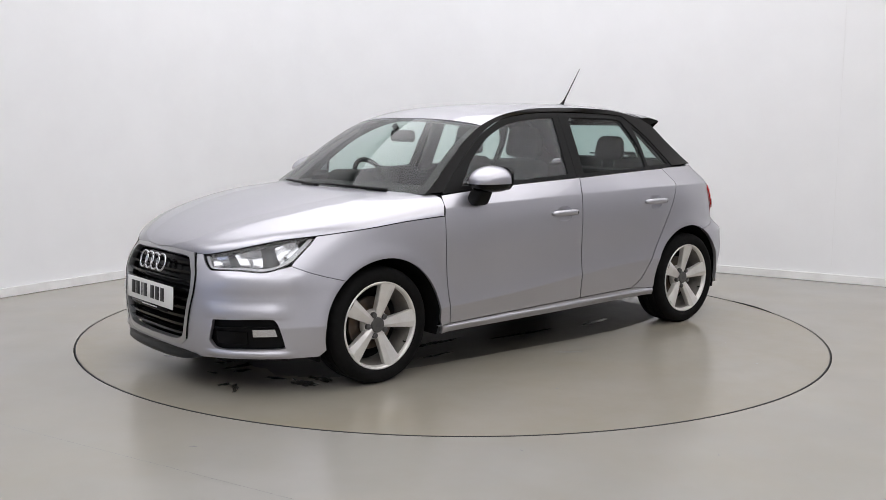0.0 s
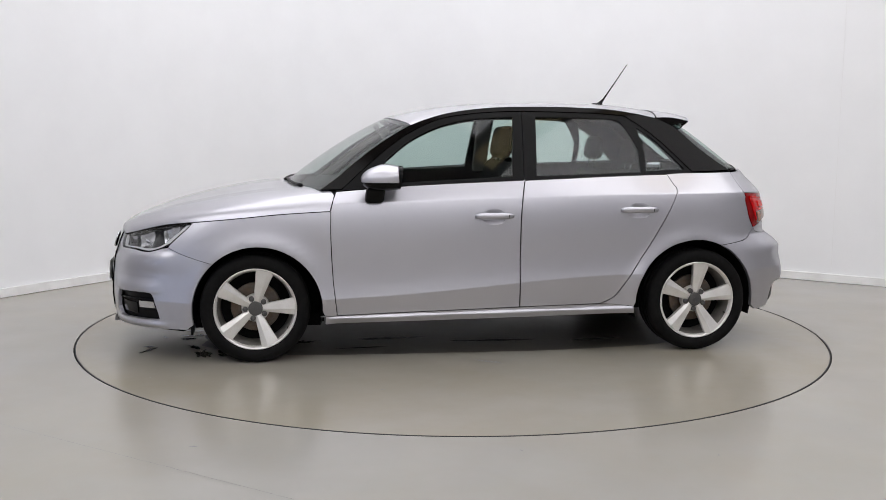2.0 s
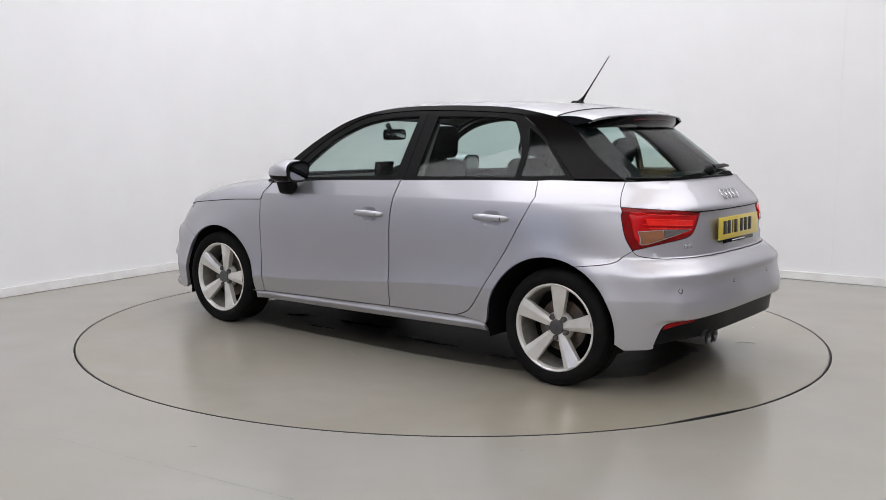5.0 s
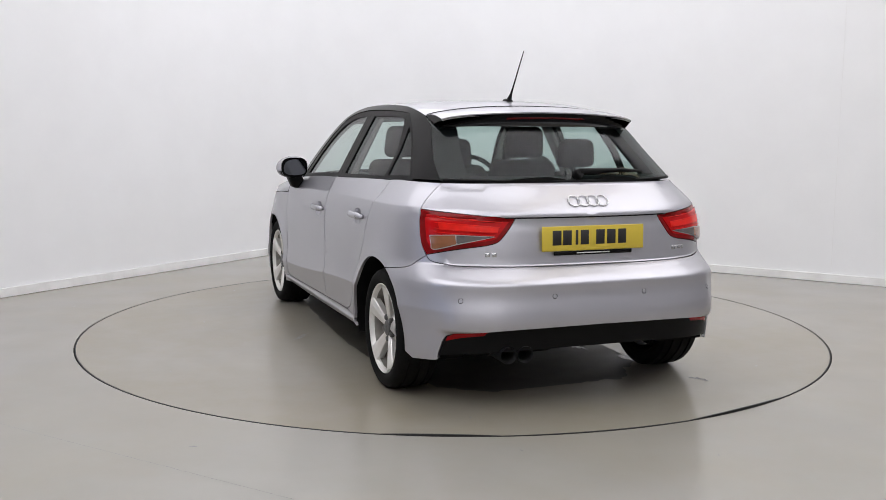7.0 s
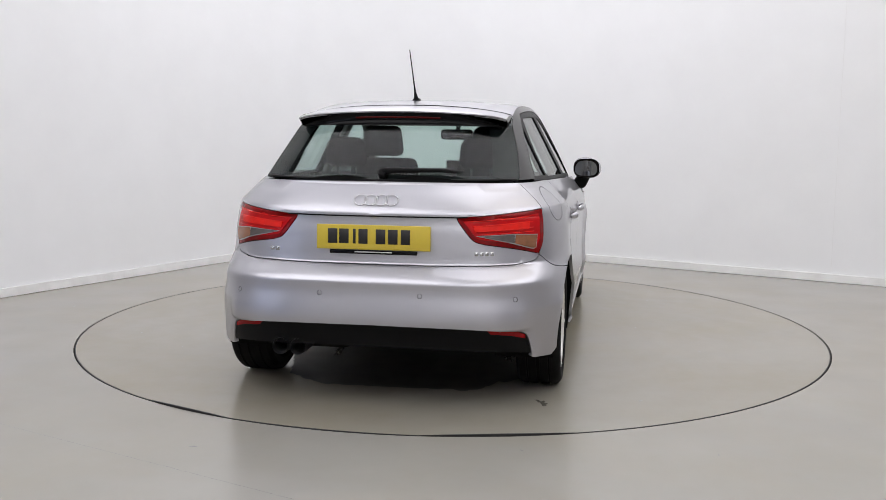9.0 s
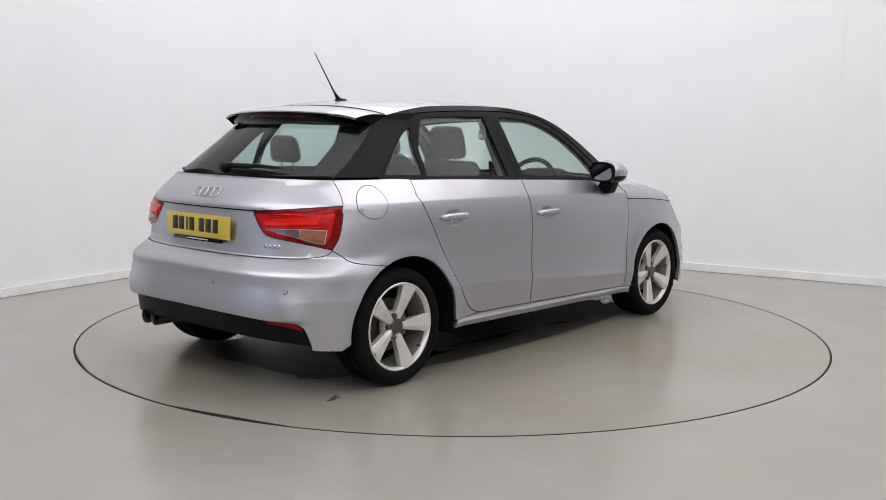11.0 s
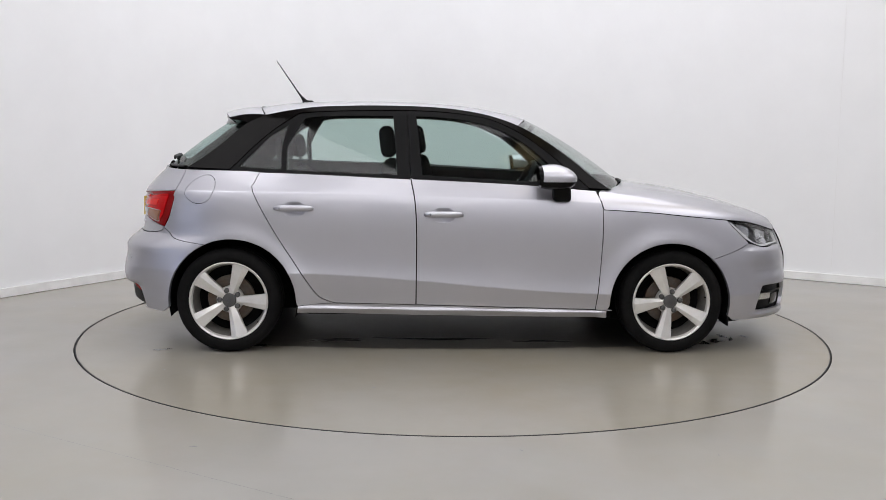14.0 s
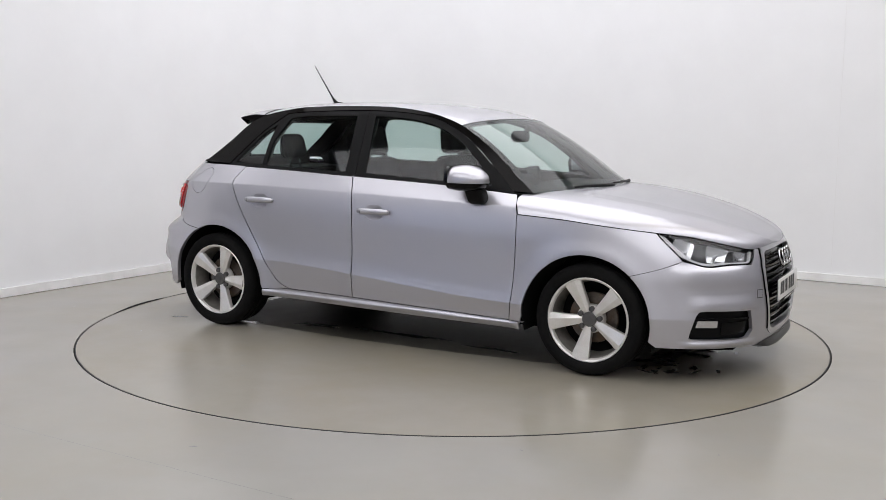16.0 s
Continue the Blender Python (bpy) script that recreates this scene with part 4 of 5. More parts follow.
def bowl(ring, fn, deep):
    """A surface that sinks towards the middle of a ring."""
    c = np.mean([np.array(p) for p in ring], 0)
    r = np.max([np.abs(np.array(p) - c) for p in ring], 0)

    def g(u, v):
        p, n = surf_frame(fn, u, v)
        k = np.maximum(0, 1 - ((u - c[0]) / r[0]) ** 2) * np.maximum(0, 1 - ((v - c[1]) / r[1]) ** 2)
        return p - n * (deep * k)[..., None]
    return g


for side, headlamp in zip((1, -1), panels("headlamp", head_ring, body, M_LAMPIN, car, "headlamp with grey housing and clear cover", inset=.001, depth=-.045, lift=-.047)):
    def put(name, s, mat, label=""):
        return part(name, mesh_of(name, *(s if side > 0 else flip(*s))), mat, headlamp, label)
    for ring in REFLECTORS:
        put("reflector", skin(ring, bowl(ring, body, .018), inset=0, depth=.012, grid=.008, fine=.008, lift=-.026), M_REFL, "bright lamp reflector")
    put("light_strip", skin(DRL, body, inset=0, depth=.014, grid=.01, fine=.01, lift=-.010), M_STRIP, "pale running-light strip")
    put("lamp_rim", skin(head_ring, body, holes=[inset_line(resample([np.array(p) for p in (head_ring if area2(head_ring) > 0 else head_ring[::-1])], .02), .009)], inset=0, depth=.02, grid=.02, fine=.01, lift=-.005), M_GLOSS)
    for ring in REFLECTORS[:2]:
        c = np.mean(ring, 0)
        p, n = surf_frame(body, np.array([c[0]]), np.array([c[1]]))
        q = p[0] - n[0] * .045
        q2 = p[0] - n[0] * .022
        if side < 0:
            q, q2 = q * [1, -1, 1], q2 * [1, -1, 1]
        part("bulb", tube([q, q2], [.009, .006], 10), M_CHROME, headlamp)
    cv = put("cover", skin(head_ring, body, inset=.002, depth=0, lift=-.0015), M_CLEAR, "clear lamp cover")
    cv.visible_shadow = False



def lamp_face(q, z):
    """The tail lamp's skin, which swells round the car's corner."""
    p, n = surf_frame(body, q, z)
    return p + n * (.011 * window(-1.86, -1.72, -1.62, -1.55, q) * window(.70, .75, .84, .89, z))[..., None]


lamp_ring = outline(LAMP_T[:3], LAMP_T[2:6], LAMP_T[5:8], LAMP_T[7:])
RED_IN = outline([(-1.584, .874), (-1.76, .862), (-1.933, .848)], [(-1.925, .838), (-1.883, .775)], [(-1.883, .775), (-1.86, .765), (-1.72, .742), (-1.630, .716)], [(-1.605, .76), (-1.584, .874)])
for side, lamp in zip((1, -1), panels("tail_lamp", lamp_ring, lamp_face, M_REDDEEP, car, "red tail lamp with a clear lower segment", inset=.002, depth=.02, lift=.001)):
    for ring, mat, lf, nm in ((RED_IN, M_RED, .005, "red_lens"), (outline([(-1.65, .842), (-1.893, .826)], [(-1.888, .798), (-1.66, .806)]), M_REDBRIGHT, .0095, "light_bar"), (outline([(-1.622, .780), (-1.726, .786)], [(-1.733, .747), (-1.640, .724), (-1.630, .745)]), M_LENS, .0095, "indicator_segment"),
                              (outline([(-1.730, .786), (-1.880, .783)], [(-1.737, .748), (-1.731, .75)]), M_SMOKE, .0095, "reversing_segment")):
        if nm.endswith("segment"):
            # a pale edge frames the clear segments
            fr = skin(ring, lamp_face, inset=-.0012, depth=.006, grid=.008, fine=.008, lift=.0088)
            part("segment_edge", mesh_of("segment_edge", *(fr if side > 0 else flip(*fr))), M_SATIN, lamp, "pale edge of the lamp segment")
            lf = .0110
        s = skin(ring, lamp_face, inset=.001, depth=.008, grid=.008, fine=.008, lift=lf)
        part(nm, mesh_of(nm, *(s if side > 0 else flip(*s))), mat, lamp)
    # fine ribs inside the lens
    for z0, z1 in ((.858, .846), (.836, .823), (.812, .801), (.796, .788)):
        qs = np.linspace(-1.64, -1.872 - (z0 - .79) * .5, 14)
        p, n = surf_frame(lamp_face, qs, np.linspace(z0, z1, 14))
        p = p + n * .0105
        part("lens_rib", tube([tuple(a * [1, side, 1]) for a in p], .0016, 6), M_REDBRIGHT, lamp)

fog_ring = outline(FOG)
for side, fg in zip((1, -1), panels("fog_opening", fog_ring, body, M_BLACK, car, "black lower air opening with fog lamp", inset=-.005, depth=-.024, lift=-.032)):
    for nm, ring, mat, lf in (("fog_lamp", outline([(1.805, .321), (1.714, .323)], [(1.705, .288), (1.804, .286)]), M_REFL, -.018), ("slat", outline([(1.979, .330), (1.85, .338), (1.705, .344)], [(1.702, .336), (1.85, .330), (1.979, .321)]), M_GLOSS, -.012),
                              ("lower_mesh", outline([(1.975, .306), (1.83, .306)], [(1.83, .246), (1.972, .246)]), M_GLOSS, -.026)):
        s = skin(ring, body, inset=0, depth=.012, grid=.02, fine=.015, lift=lf)
        part(nm, mesh_of(nm, *(s if side > 0 else flip(*s))), mat, fg)

for ring in [outline([(-1.694, .347), (-1.74, .367), (-1.845, .379)], [(-1.828, .357), (-1.75, .346), (-1.690, .328)])]:
    s = skin(ring, body, inset=0, depth=.008, grid=.015, fine=.012, lift=-.003)
    part("rear_reflector", mesh_of("rear_reflector", *s), M_REFLEX, rear_apron, "red rear reflector")
    part("rear_reflector", mesh_of("rear_reflector", *flip(*s)), M_REFLEX, rear_apron, "red rear reflector")

# Towing-eye cover on the front bumper
for side in (-1,):
    ring = outline([(2.062, .458), (2.024, .460)], [(2.020, .424), (2.060, .422)])
    s = skin(ring, front_face, inset=0, depth=.004, grid=.02, fine=.01, lift=.0012)
    g = skin([(a + .0035 * (1 if a > 2.04 else -1), b + .0035 * (1 if b > .44 else -1)) for a, b in ring], front_face, inset=0, depth=.003, grid=.02, fine=.01, lift=.0004)
    part("cover_gap", mesh_of("cover_gap", *(g if side > 0 else flip(*g))), M_LAMPIN, car)
    part("towing_cover", mesh_of("towing_cover", *(s if side > 0 else flip(*s))), M_PAINT, car, "small square silver towing-eye cover")

# Lip and splitter below the nose
lip = outline([(2.45, .196), (2.30, .196), (2.17, .194), (2.08, .186)], [(2.05, .174), (2.15, .160), (2.30, .152), (2.45, .150)])


def lip_face(q, z):
    """A blade that juts forward towards its lower edge."""
    p, n = surf_frame(body, q, z)
    return p + n * (.004 + .018 * step(.192, .156, z) * step(2.03, 2.14, q))[..., None]


whole("front_lip", lip, lip_face, M_LIP, car, "dark lip jutting out under the grille", inset=0, depth=.07, grid=.012)


def on_body(y, z, front):
    """The pose of a flat thing on the nose or tail at y and z: its z axis points outwards, its x axis to the reader's right."""
    lo, hi = (1.6, Q_NOSE) if front else (Q_TAIL, -1.5)
    a = abs(y)
    for _ in range(40):
        m = (lo + hi) / 2
        big = float(body(m, z)[1]) > a
        if front == big:
            lo = m
        else:
            hi = m
    p, n = surf_frame(body, np.array([np.clip(m, Q_TAIL + .002, Q_NOSE - .002)]), np.array([z]))
    p, n = p[0], n[0]
    if y < 0:
        p, n = p * [1, -1, 1], n * [1, -1, 1]
    p[1] = y
    zax = Vector(n).normalized()
    xax = Vector((0, 0, 1)).cross(zax).normalized()
    yax = zax.cross(xax)
    return Matrix((xax, yax, zax)).transposed().to_4x4(), Vector(p)


def emblem_ring(y, z, r, tube_r, front, parent, lift):
    m, p = on_body(y, z, front)
    bm = tube([(r * math.cos(a), r * math.sin(a), 0) for a in np.linspace(0, 2 * math.pi, 37)[:-1]], tube_r, 8, True)
    bm.transform(Matrix.Translation(p + m.to_3x3() @ Vector((0, 0, lift))) @ m)
    part("emblem_ring", bm, M_CHROME, parent, "chrome ring")


for i in range(4):
    emblem_ring((i - 1.5) * .0475, .932, .0295, .0027, False, tailgate, .004)
    emblem_ring((i - 1.5) * .064, .590, .041, .0058, True, grille, .008)


def plate(parent, front, zc, mat, x, tilt):
    """A number plate; its characters are plain bars."""
    top = part("number_plate", block((.52, .111, .006), .003, 2), mat, parent, "white number plate" if front else "yellow number plate")
    top.matrix_basis = Matrix.Translation((x, 0, zc)) @ (pose(0, 0, 0, 90 - tilt, 0, 90) if front else pose(0, 0, 0, 90 - tilt, 0, -90))
    xs = [-.186, -.134, -.086, -.046, .034, .090, .147]
    ws = [.044, .044, .013, .042, .044, .044, .042]
    for a, w in zip(xs, ws):
        part("bar", block((w, .066, .0016), .0006, 1, m=Matrix.Translation((a, .004, .0056))), M_INK, top)
    part("holder_strip", block((.40, .018, .004), .0015, 1, m=Matrix.Translation((0, -.066, 0))), M_GLOSS, top, "black strip under the plate")
    part("small_bar", block((.17, .005, .0012), .0003, 1, m=Matrix.Translation((0, -.066, .0036))), M_PALEINK, top)
    return top


plate(tailgate, False, .772, M_YELLOW, -1.826, 2)
plate(grille, True, .437, M_WHITEPL, 2.056, 2)

# A black strip stands in for the shade line below the crease.
line = [on_body(y, .8655, False) for y in np.linspace(-.415, .415, 28)]
part("crease_shade", tube([tuple(p + m.to_3x3() @ Vector((0, 0, -.0005))) for m, p in line], .0042, 6), M_BLACK, tailgate, "thin black strip drawn as the shade under the tailgate crease")
for y0, n_, w in ((.478, 2, .022), (-.490, 4, .016)):
    for i in range(n_):
        m, p = on_body(y0 - (i - (n_ - 1) / 2) * (w + .006), .704, False)
        part("badge_bar", block((w, .017, .004), .001, 1, m=Matrix.Translation(p) @ m), M_CHROME, tailgate, "small chrome badge shape")

for qz in ((-1.735, .513), (-2.088, .528)):
    for k in (1, -1):
        p, n = surf_frame(rear_face, np.array([qz[0]]), np.array([qz[1]]))
        p, n = (p[0], n[0]) if k > 0 else (p[0] * [1, -1, 1], n[0] * [1, -1, 1])
        rot = Vector(n).to_track_quat("Y", "Z").to_matrix().to_4x4()
        me = lathed("parking_sensor", [(0, .0012), (.0085, .0012), (.0095, .0004), (.0095, -.004)], 24)
        part("parking_sensor", me, M_PAINT, car, at=Matrix.Translation(Vector(p)) @ rot)
        part("sensor_ring", lathed("sensor_ring", [(.0095, .0003), (.0118, .0004), (.0118, -.003)], 24), M_GLOSS, car, at=Matrix.Translation(Vector(p)) @ rot)

# ---------------------------------------------------------------- handles and mirrors
for (doors, c) in ((front_door, HANDLES[0]), (rear_door, HANDLES[1])):
    ring = cup_ring(c)
    s = skin(ring, bowl(ring, body, .015), inset=0, depth=0, grid=.008, fine=.01)
    for side, door in zip((1, -1), doors):
        part("handle_cup", mesh_of("handle_cup", *(s if side > 0 else flip(*s))), M_PAINT, door)
        qs = np.linspace(c[0] + .105, c[0] - .105, 15)
        p, n = surf_frame(body, qs, np.full(15, c[1] + .004))
        if side < 0:
            p, n = p * [1, -1, 1], n * [1, -1, 1]
        t = np.linspace(-1, 1, 15)
        off = .006 + .022 * (1 - np.abs(t) ** 4)
        bm = tube([tuple(a + b * o) for a, b, o in zip(p, n, off)], [.0075 + .0055 * (1 - abs(a) ** 6) for a in t], 12)
        for v in bm.verts:
            v.co.z = c[1] + .004 + (v.co.z - c[1] - .004) * 1.3
        part("handle", bm, M_PAINT, door, "silver door handle")
        k = 12
        part("handle_seam", tube([tuple(p[k] + n[k] * (off[k] + .0005) + np.array([0.0015, 0, 0])), tuple(p[k] + n[k] * (off[k] + .0005) - np.array([0.0015, 0, 0]))], .0134, 12), M_GLOSS, door)

    if c is HANDLES[0]:
        p, n = surf_frame(body, np.array([c[0] + .088]), np.array([c[1] + .006]))
        q = p[0] * [1, -1, 1] + n[0] * [1, -1, 1] * .024
        part("key_lock", lathed("key_lock", [(0, .002), (.006, .002), (.007, -.004)], 16), M_CHROME, doors[1], at=Matrix.Translation(Vector(q)) @ pose(0, 0, 0, 0, 0, 180))


def mirror_mesh(lo, hi, grow=0.0):
    """The stretch between heights lo and hi of the mirror's rounded shell, with a flat rear."""
    verts, faces = [], []
    na, nz = 40, 12
    for j in range(nz + 1):
        z = lo + (hi - lo) * j / nz
        h = (z - .985) / (.075 if z > .985 else .064)
        k = max(0.0, 1 - abs(h) ** 2.6) ** (1 / 2.6)
        for i in range(na):
            a = 2 * math.pi * i / na
            c, s = math.cos(a), math.sin(a)
            ex = .122 * k * math.copysign(abs(c) ** .8, c) + grow * c
            ey = (.094 if s > 0 else .085) * k * math.copysign(abs(s) ** .8, s) + grow * s
            x = max(.555 + ex, .478 - (z - .93) * .12 - grow)
            zz = .9675 + (z - .9675) * (1 - .34 * max(0.0, (x - .555) / .122) ** 1.5) * (1 - .18 * max(0.0, ey / .094)) if z > .9675 else z
            verts.append((x, .856 + ey, zz))
    for j in range(nz):
        for i in range(na):
            faces.append((j * na + i, j * na + (i + 1) % na, (j + 1) * na + (i + 1) % na, (j + 1) * na + i))
    faces += [tuple(range(na))[::-1], tuple(nz * na + i for i in range(na))]
    return verts, faces


for side in (1, -1):
    def mir(name, v, f, mat, parent, label="", sharp=50):
        v = [(a, b * side, c) for a, b, c in v]
        me = mesh_of(name, v, f if side > 0 else [tuple(t)[::-1] for t in f])
        me.set_sharp_from_angle(angle=radians(sharp))
        return part(name, me, mat, parent, label)
    mirror = mir("door_mirror", *mirror_mesh(.922, .9655), M_GLOSS, car, "door mirror with silver cap and black base")
    mir("cap", *mirror_mesh(.9675, 1.0595, .001), M_PAINT, mirror, "silver mirror cap")
    gx = []
    for i in range(32):
        a = 2 * math.pi * i / 32
        c, q = math.cos(a), math.sin(a)
        z = .990 + .050 * math.copysign(abs(q) ** .75, q)
        gx.append((.4735 - (z - .93) * .12, .856 + .070 * math.copysign(abs(c) ** .75, c) * (1 - .12 * q), z))
    mir("mirror_glass", gx, [tuple(range(32))[::-1]], M_MIRROR, mirror, "dark mirror glass")
    bz = []
    for i in range(36):
        a = 2 * math.pi * i / 36
        c, s = math.cos(a), math.sin(a)
        z = .990 + .062 * math.copysign(abs(s) ** .7, s)
        bz.append((.4755 - (z - .93) * .12, .858 + .083 * math.copysign(abs(c) ** .7, c), z))
    n_ = len(bz)
    mir("bezel", bz + [(a + .02, b, c) for a, b, c in bz], [tuple(range(n_))[::-1]] + [(i, (i + 1) % n_, n_ + (i + 1) % n_, n_ + i) for i in range(n_)], M_GLOSS, mirror, "black rear rim of the mirror")
    bm = block((.098, .095, .085), .02, 3, 1.0)
    for v in bm.verts:
        v.co.x += .605 - (v.co.z) * .1
        v.co.y = (v.co.y + .800 + v.co.z * .45)
        v.co.z += .852
        v.co.y *= side
    if side < 0:
        bmesh.ops.reverse_faces(bm, faces=bm.faces[:])
    part("foot", bm, M_BLACK, mirror, "black mirror foot")

# ---------------------------------------------------------------- wheels
def spoke_mesh():
    """One broad flat spoke that points along +x, its face towards +y."""
    rows = [(.030, .020, .060), (.060, .0235, .066), (.10, .0295, .074), (.15, .0375, .083), (.195, .046, .0905), (.2085, .049, .0925)]
    verts, faces = [], []
    for r, w, y in rows:
        verts += [(r, y - .034, -w * .93), (r, y - .004, -w), (r, y, -w * .93), (r, y + .0075, w * .30), (r, y - .0005, w * .93), (r, y - .004, w), (r, y - .034, w * .93)]
    k = 7
    for i in range(len(rows) - 1):
        for j in range(k - 1):
            faces.append((i * k + j, i * k + j + 1, (i + 1) * k + j + 1, (i + 1) * k + j))
    faces.append(tuple(range(k)))
    me = mesh_of("spoke", verts, faces)
    bm = bmesh.new()
    bm.from_mesh(me)
    bmesh.ops.recalc_face_normals(bm, faces=bm.faces[:])
    a = [f for f in bm.faces if abs(f.normal.y) > .8]
    if sum(f.normal.y for f in a) < 0:
        bmesh.ops.reverse_faces(bm, faces=bm.faces[:])
    bm.to_mesh(me)
    bm.free()
    me.set_sharp_from_angle(angle=radians(14))
    return me


TYRE = [(.212, .084), (.2195, .094), (.228, .1005), (.246, .1065), (.262, .1055), (.276, .0985), (.2845, .089), (.289, .076), (.2905, .058), (.2835, .0555), (.2835, .0485), (.2905, .046), (.2905, .010), (.2835, .008), (.2835, -.008), (.2905, -.010), (.2905, -.046), (.2835, -.0485), (.2835, -.0555), (.2905, -.058), (.286, -.088), (.262, -.1055), (.228, -.1005), (.212, -.084), (.212, .084)]
RIM = [(.2115, .070), (.2180, .084), (.2188, .0945), (.2155, .0970), (.2095, .0955), (.2055, .090), (.2005, .074), (.195, .040), (.188, .005), (.186, -.085)]
me_tyre, me_rim = lathed("tyre", TYRE, 96, sharp=28), lathed("rim", RIM[:7], 96, sharp=40)
me_barrel = lathed("barrel", RIM[6:], 72)
me_spoke = spoke_mesh()
me_disc = lathed("brake_disc", [(.03, .030), (.072, .030), (.074, .006), (.130, .006), (.132, .0), (.132, -.012), (.05, -.012)], 64)
me_back = lathed("back_plate", [(0.0, -.030), (.185, -.034)], 48)
me_hub = lathed("hub", [(0.0, .054), (.045, .056), (.070, .054), (.075, .046), (.075, .02)], 48)
me_cap = lathed("hub_cap", [(0.0, .076), (.024, .0765), (.0345, .075), (.038, .071), (.0385, .052)], 40)
me_bolt = lathed("bolt", [(0.0, .075), (.0085, .075), (.0125, .073), (.0142, .069), (.0142, .050)], 20)
me_hole = lathed("cap_dot", [(0, .0778), (.0125, .0778), (.013, .0765)], 24)
me_fin = lathed("valve", [(0.0, .092), (.003, .092), (.0035, .070)], 10)
for me, mat in ((me_tyre, M_TYRE), (me_rim, M_RIM), (me_barrel, M_RIMIN), (me_spoke, M_RIM), (me_disc, M_DISC), (me_back, M_DARK), (me_hub, M_RIM), (me_cap, M_CAP), (me_bolt, M_CAP), (me_hole, M_CHROMEDULL), (me_fin, M_GLOSS)):
    me.materials.append(mat)

# Wheel places: x, side, and the angle of its first spoke.
for wx, side, ang in ((WHEEL_F, 1, 104.4), (WHEEL_R, 1, 96), (WHEEL_F, -1, 65), (WHEEL_R, -1, 110)):
    wheel = part("wheel", me_rim, None, car, "five-spoke silver alloy wheel")
    wheel.matrix_basis = pose(wx, .716 * side, .2905, 0, 0, 0 if side > 0 else 180)
    part("tyre", me_tyre, None, wheel, "black rubber tyre")
    part("barrel", me_barrel, None, wheel)
    part("brake_disc", me_disc, None, wheel, "brake disc with brown rust film")
    part("back_plate", me_back, None, wheel)
    part("hub", me_hub, None, wheel)
    part("hub_cap", me_cap, None, wheel, "grey hub cap")
    part("cap_mark", me_hole, None, wheel)
    for i in range(5):
        a = radians(ang + 72 * i)
        part("spoke", me_spoke, None, wheel, at=Matrix.Rotation(-a, 4, "Y"))
        b = a + radians(36)
        part("bolt", me_bolt, None, wheel, at=Matrix.Translation((.0545 * math.cos(b), 0, .0545 * math.sin(b))))
    a = radians(ang + 36 + 72)
    part("valve", me_fin, None, wheel, at=Matrix.Translation((.198 * math.cos(a), -.012, .198 * math.sin(a))))

for cx, r in ((1.222, .343), (-1.212, .355)):
    for side in (1, -1):
        verts, faces = [], []
        n = 40
        for i in range(n + 1):
            a = radians(-14 + 208 * i / n)
            ax, az = cx + r * math.cos(a), .285 + r * math.sin(a)
            edge = float(body(q_of(ax, max(az, .2)), max(az, .2))[1]) - .016
            for y, k in ((edge, 1.0), (.72, 1.01), (.52, 1.01)):
                verts.append((cx + r * k * math.cos(a), y * side, .285 + r * k * math.sin(a)))
        for i in range(n):
            for j in range(2):
                faces.append((i * 3 + j, i * 3 + j + 1, i * 3 + j + 4, i * 3 + j + 3))
        faces.append(tuple(i * 3 + 2 for i in range(n + 1)))
        part("wheel_arch_liner", mesh_of("wheel_arch_liner", verts, faces), M_DARK, car)

# ---------------------------------------------------------------- underside and exhaust
def plan_slab(pts, z0, z1, bevel=.02):
    bm = bmesh.new()
    lo = [bm.verts.new((x, y, z0)) for x, y in pts]
    hi = [bm.verts.new((x, y, z1)) for x, y in pts]
    k = len(pts)
    bm.faces.new(lo[::-1])
    bm.faces.new(hi)
    for i in range(k):
        bm.faces.new((lo[i], lo[(i + 1) % k], hi[(i + 1) % k], hi[i]))
    bmesh.ops.recalc_face_normals(bm, faces=bm.faces[:])
    bmesh.ops.bevel(bm, geom=bm.edges[:], offset=bevel, segments=2, affect="EDGES")
    return bm


half = [(.86, .46), (.84, .50), (-.84, .50), (-.86, .46)]
part("floor_pan", plan_slab(half + [(x, -y) for x, y in half[::-1]], .155, .34), M_DARK, car, "dark underside of the car")
half = [(1.90, .42), (1.62, .62), (1.58, .52), (.86, .52)]
part("engine_tray", plan_slab(half + [(x, -y) for x, y in half[::-1]], .135, .34), M_DARK, car)
half = [(-.86, .52), (-1.57, .52), (-1.60, .62), (-1.74, .58)]
part("boot_floor", plan_slab(half + [(x, -y) for x, y in half[::-1]], .25, .42), M_DARK, car)
part("rear_axle", tube([(-1.22, -.62, .27), (-1.22, .62, .27)], .045, 12), M_DARK, car)
for k in (.345, .428):
    part("exhaust_pipe", lathed("exhaust_pipe", [(.031, .02), (.0375, .0), (.038, .012), (.036, .25), (.032, .25), (.032, .012), (.031, .02)], 28), M_EXH, car, "dark sooty exhaust tip", at=Matrix.Translation((-1.866, k, .266)) @ pose(0, 0, 0, 0, 0, -90))
part("silencer", block((.30, .44, .12), .05, 3, m=Matrix.Translation((-1.60, .34, .235))), M_DARK, car)
for side in (1, -1):
    part("mud_flap", block((.012, .15, .07), .004, 2, m=Matrix.Translation((1.568, .70 * side, .150))), M_BLACK, car, "small black air deflector ahead of the wheel")

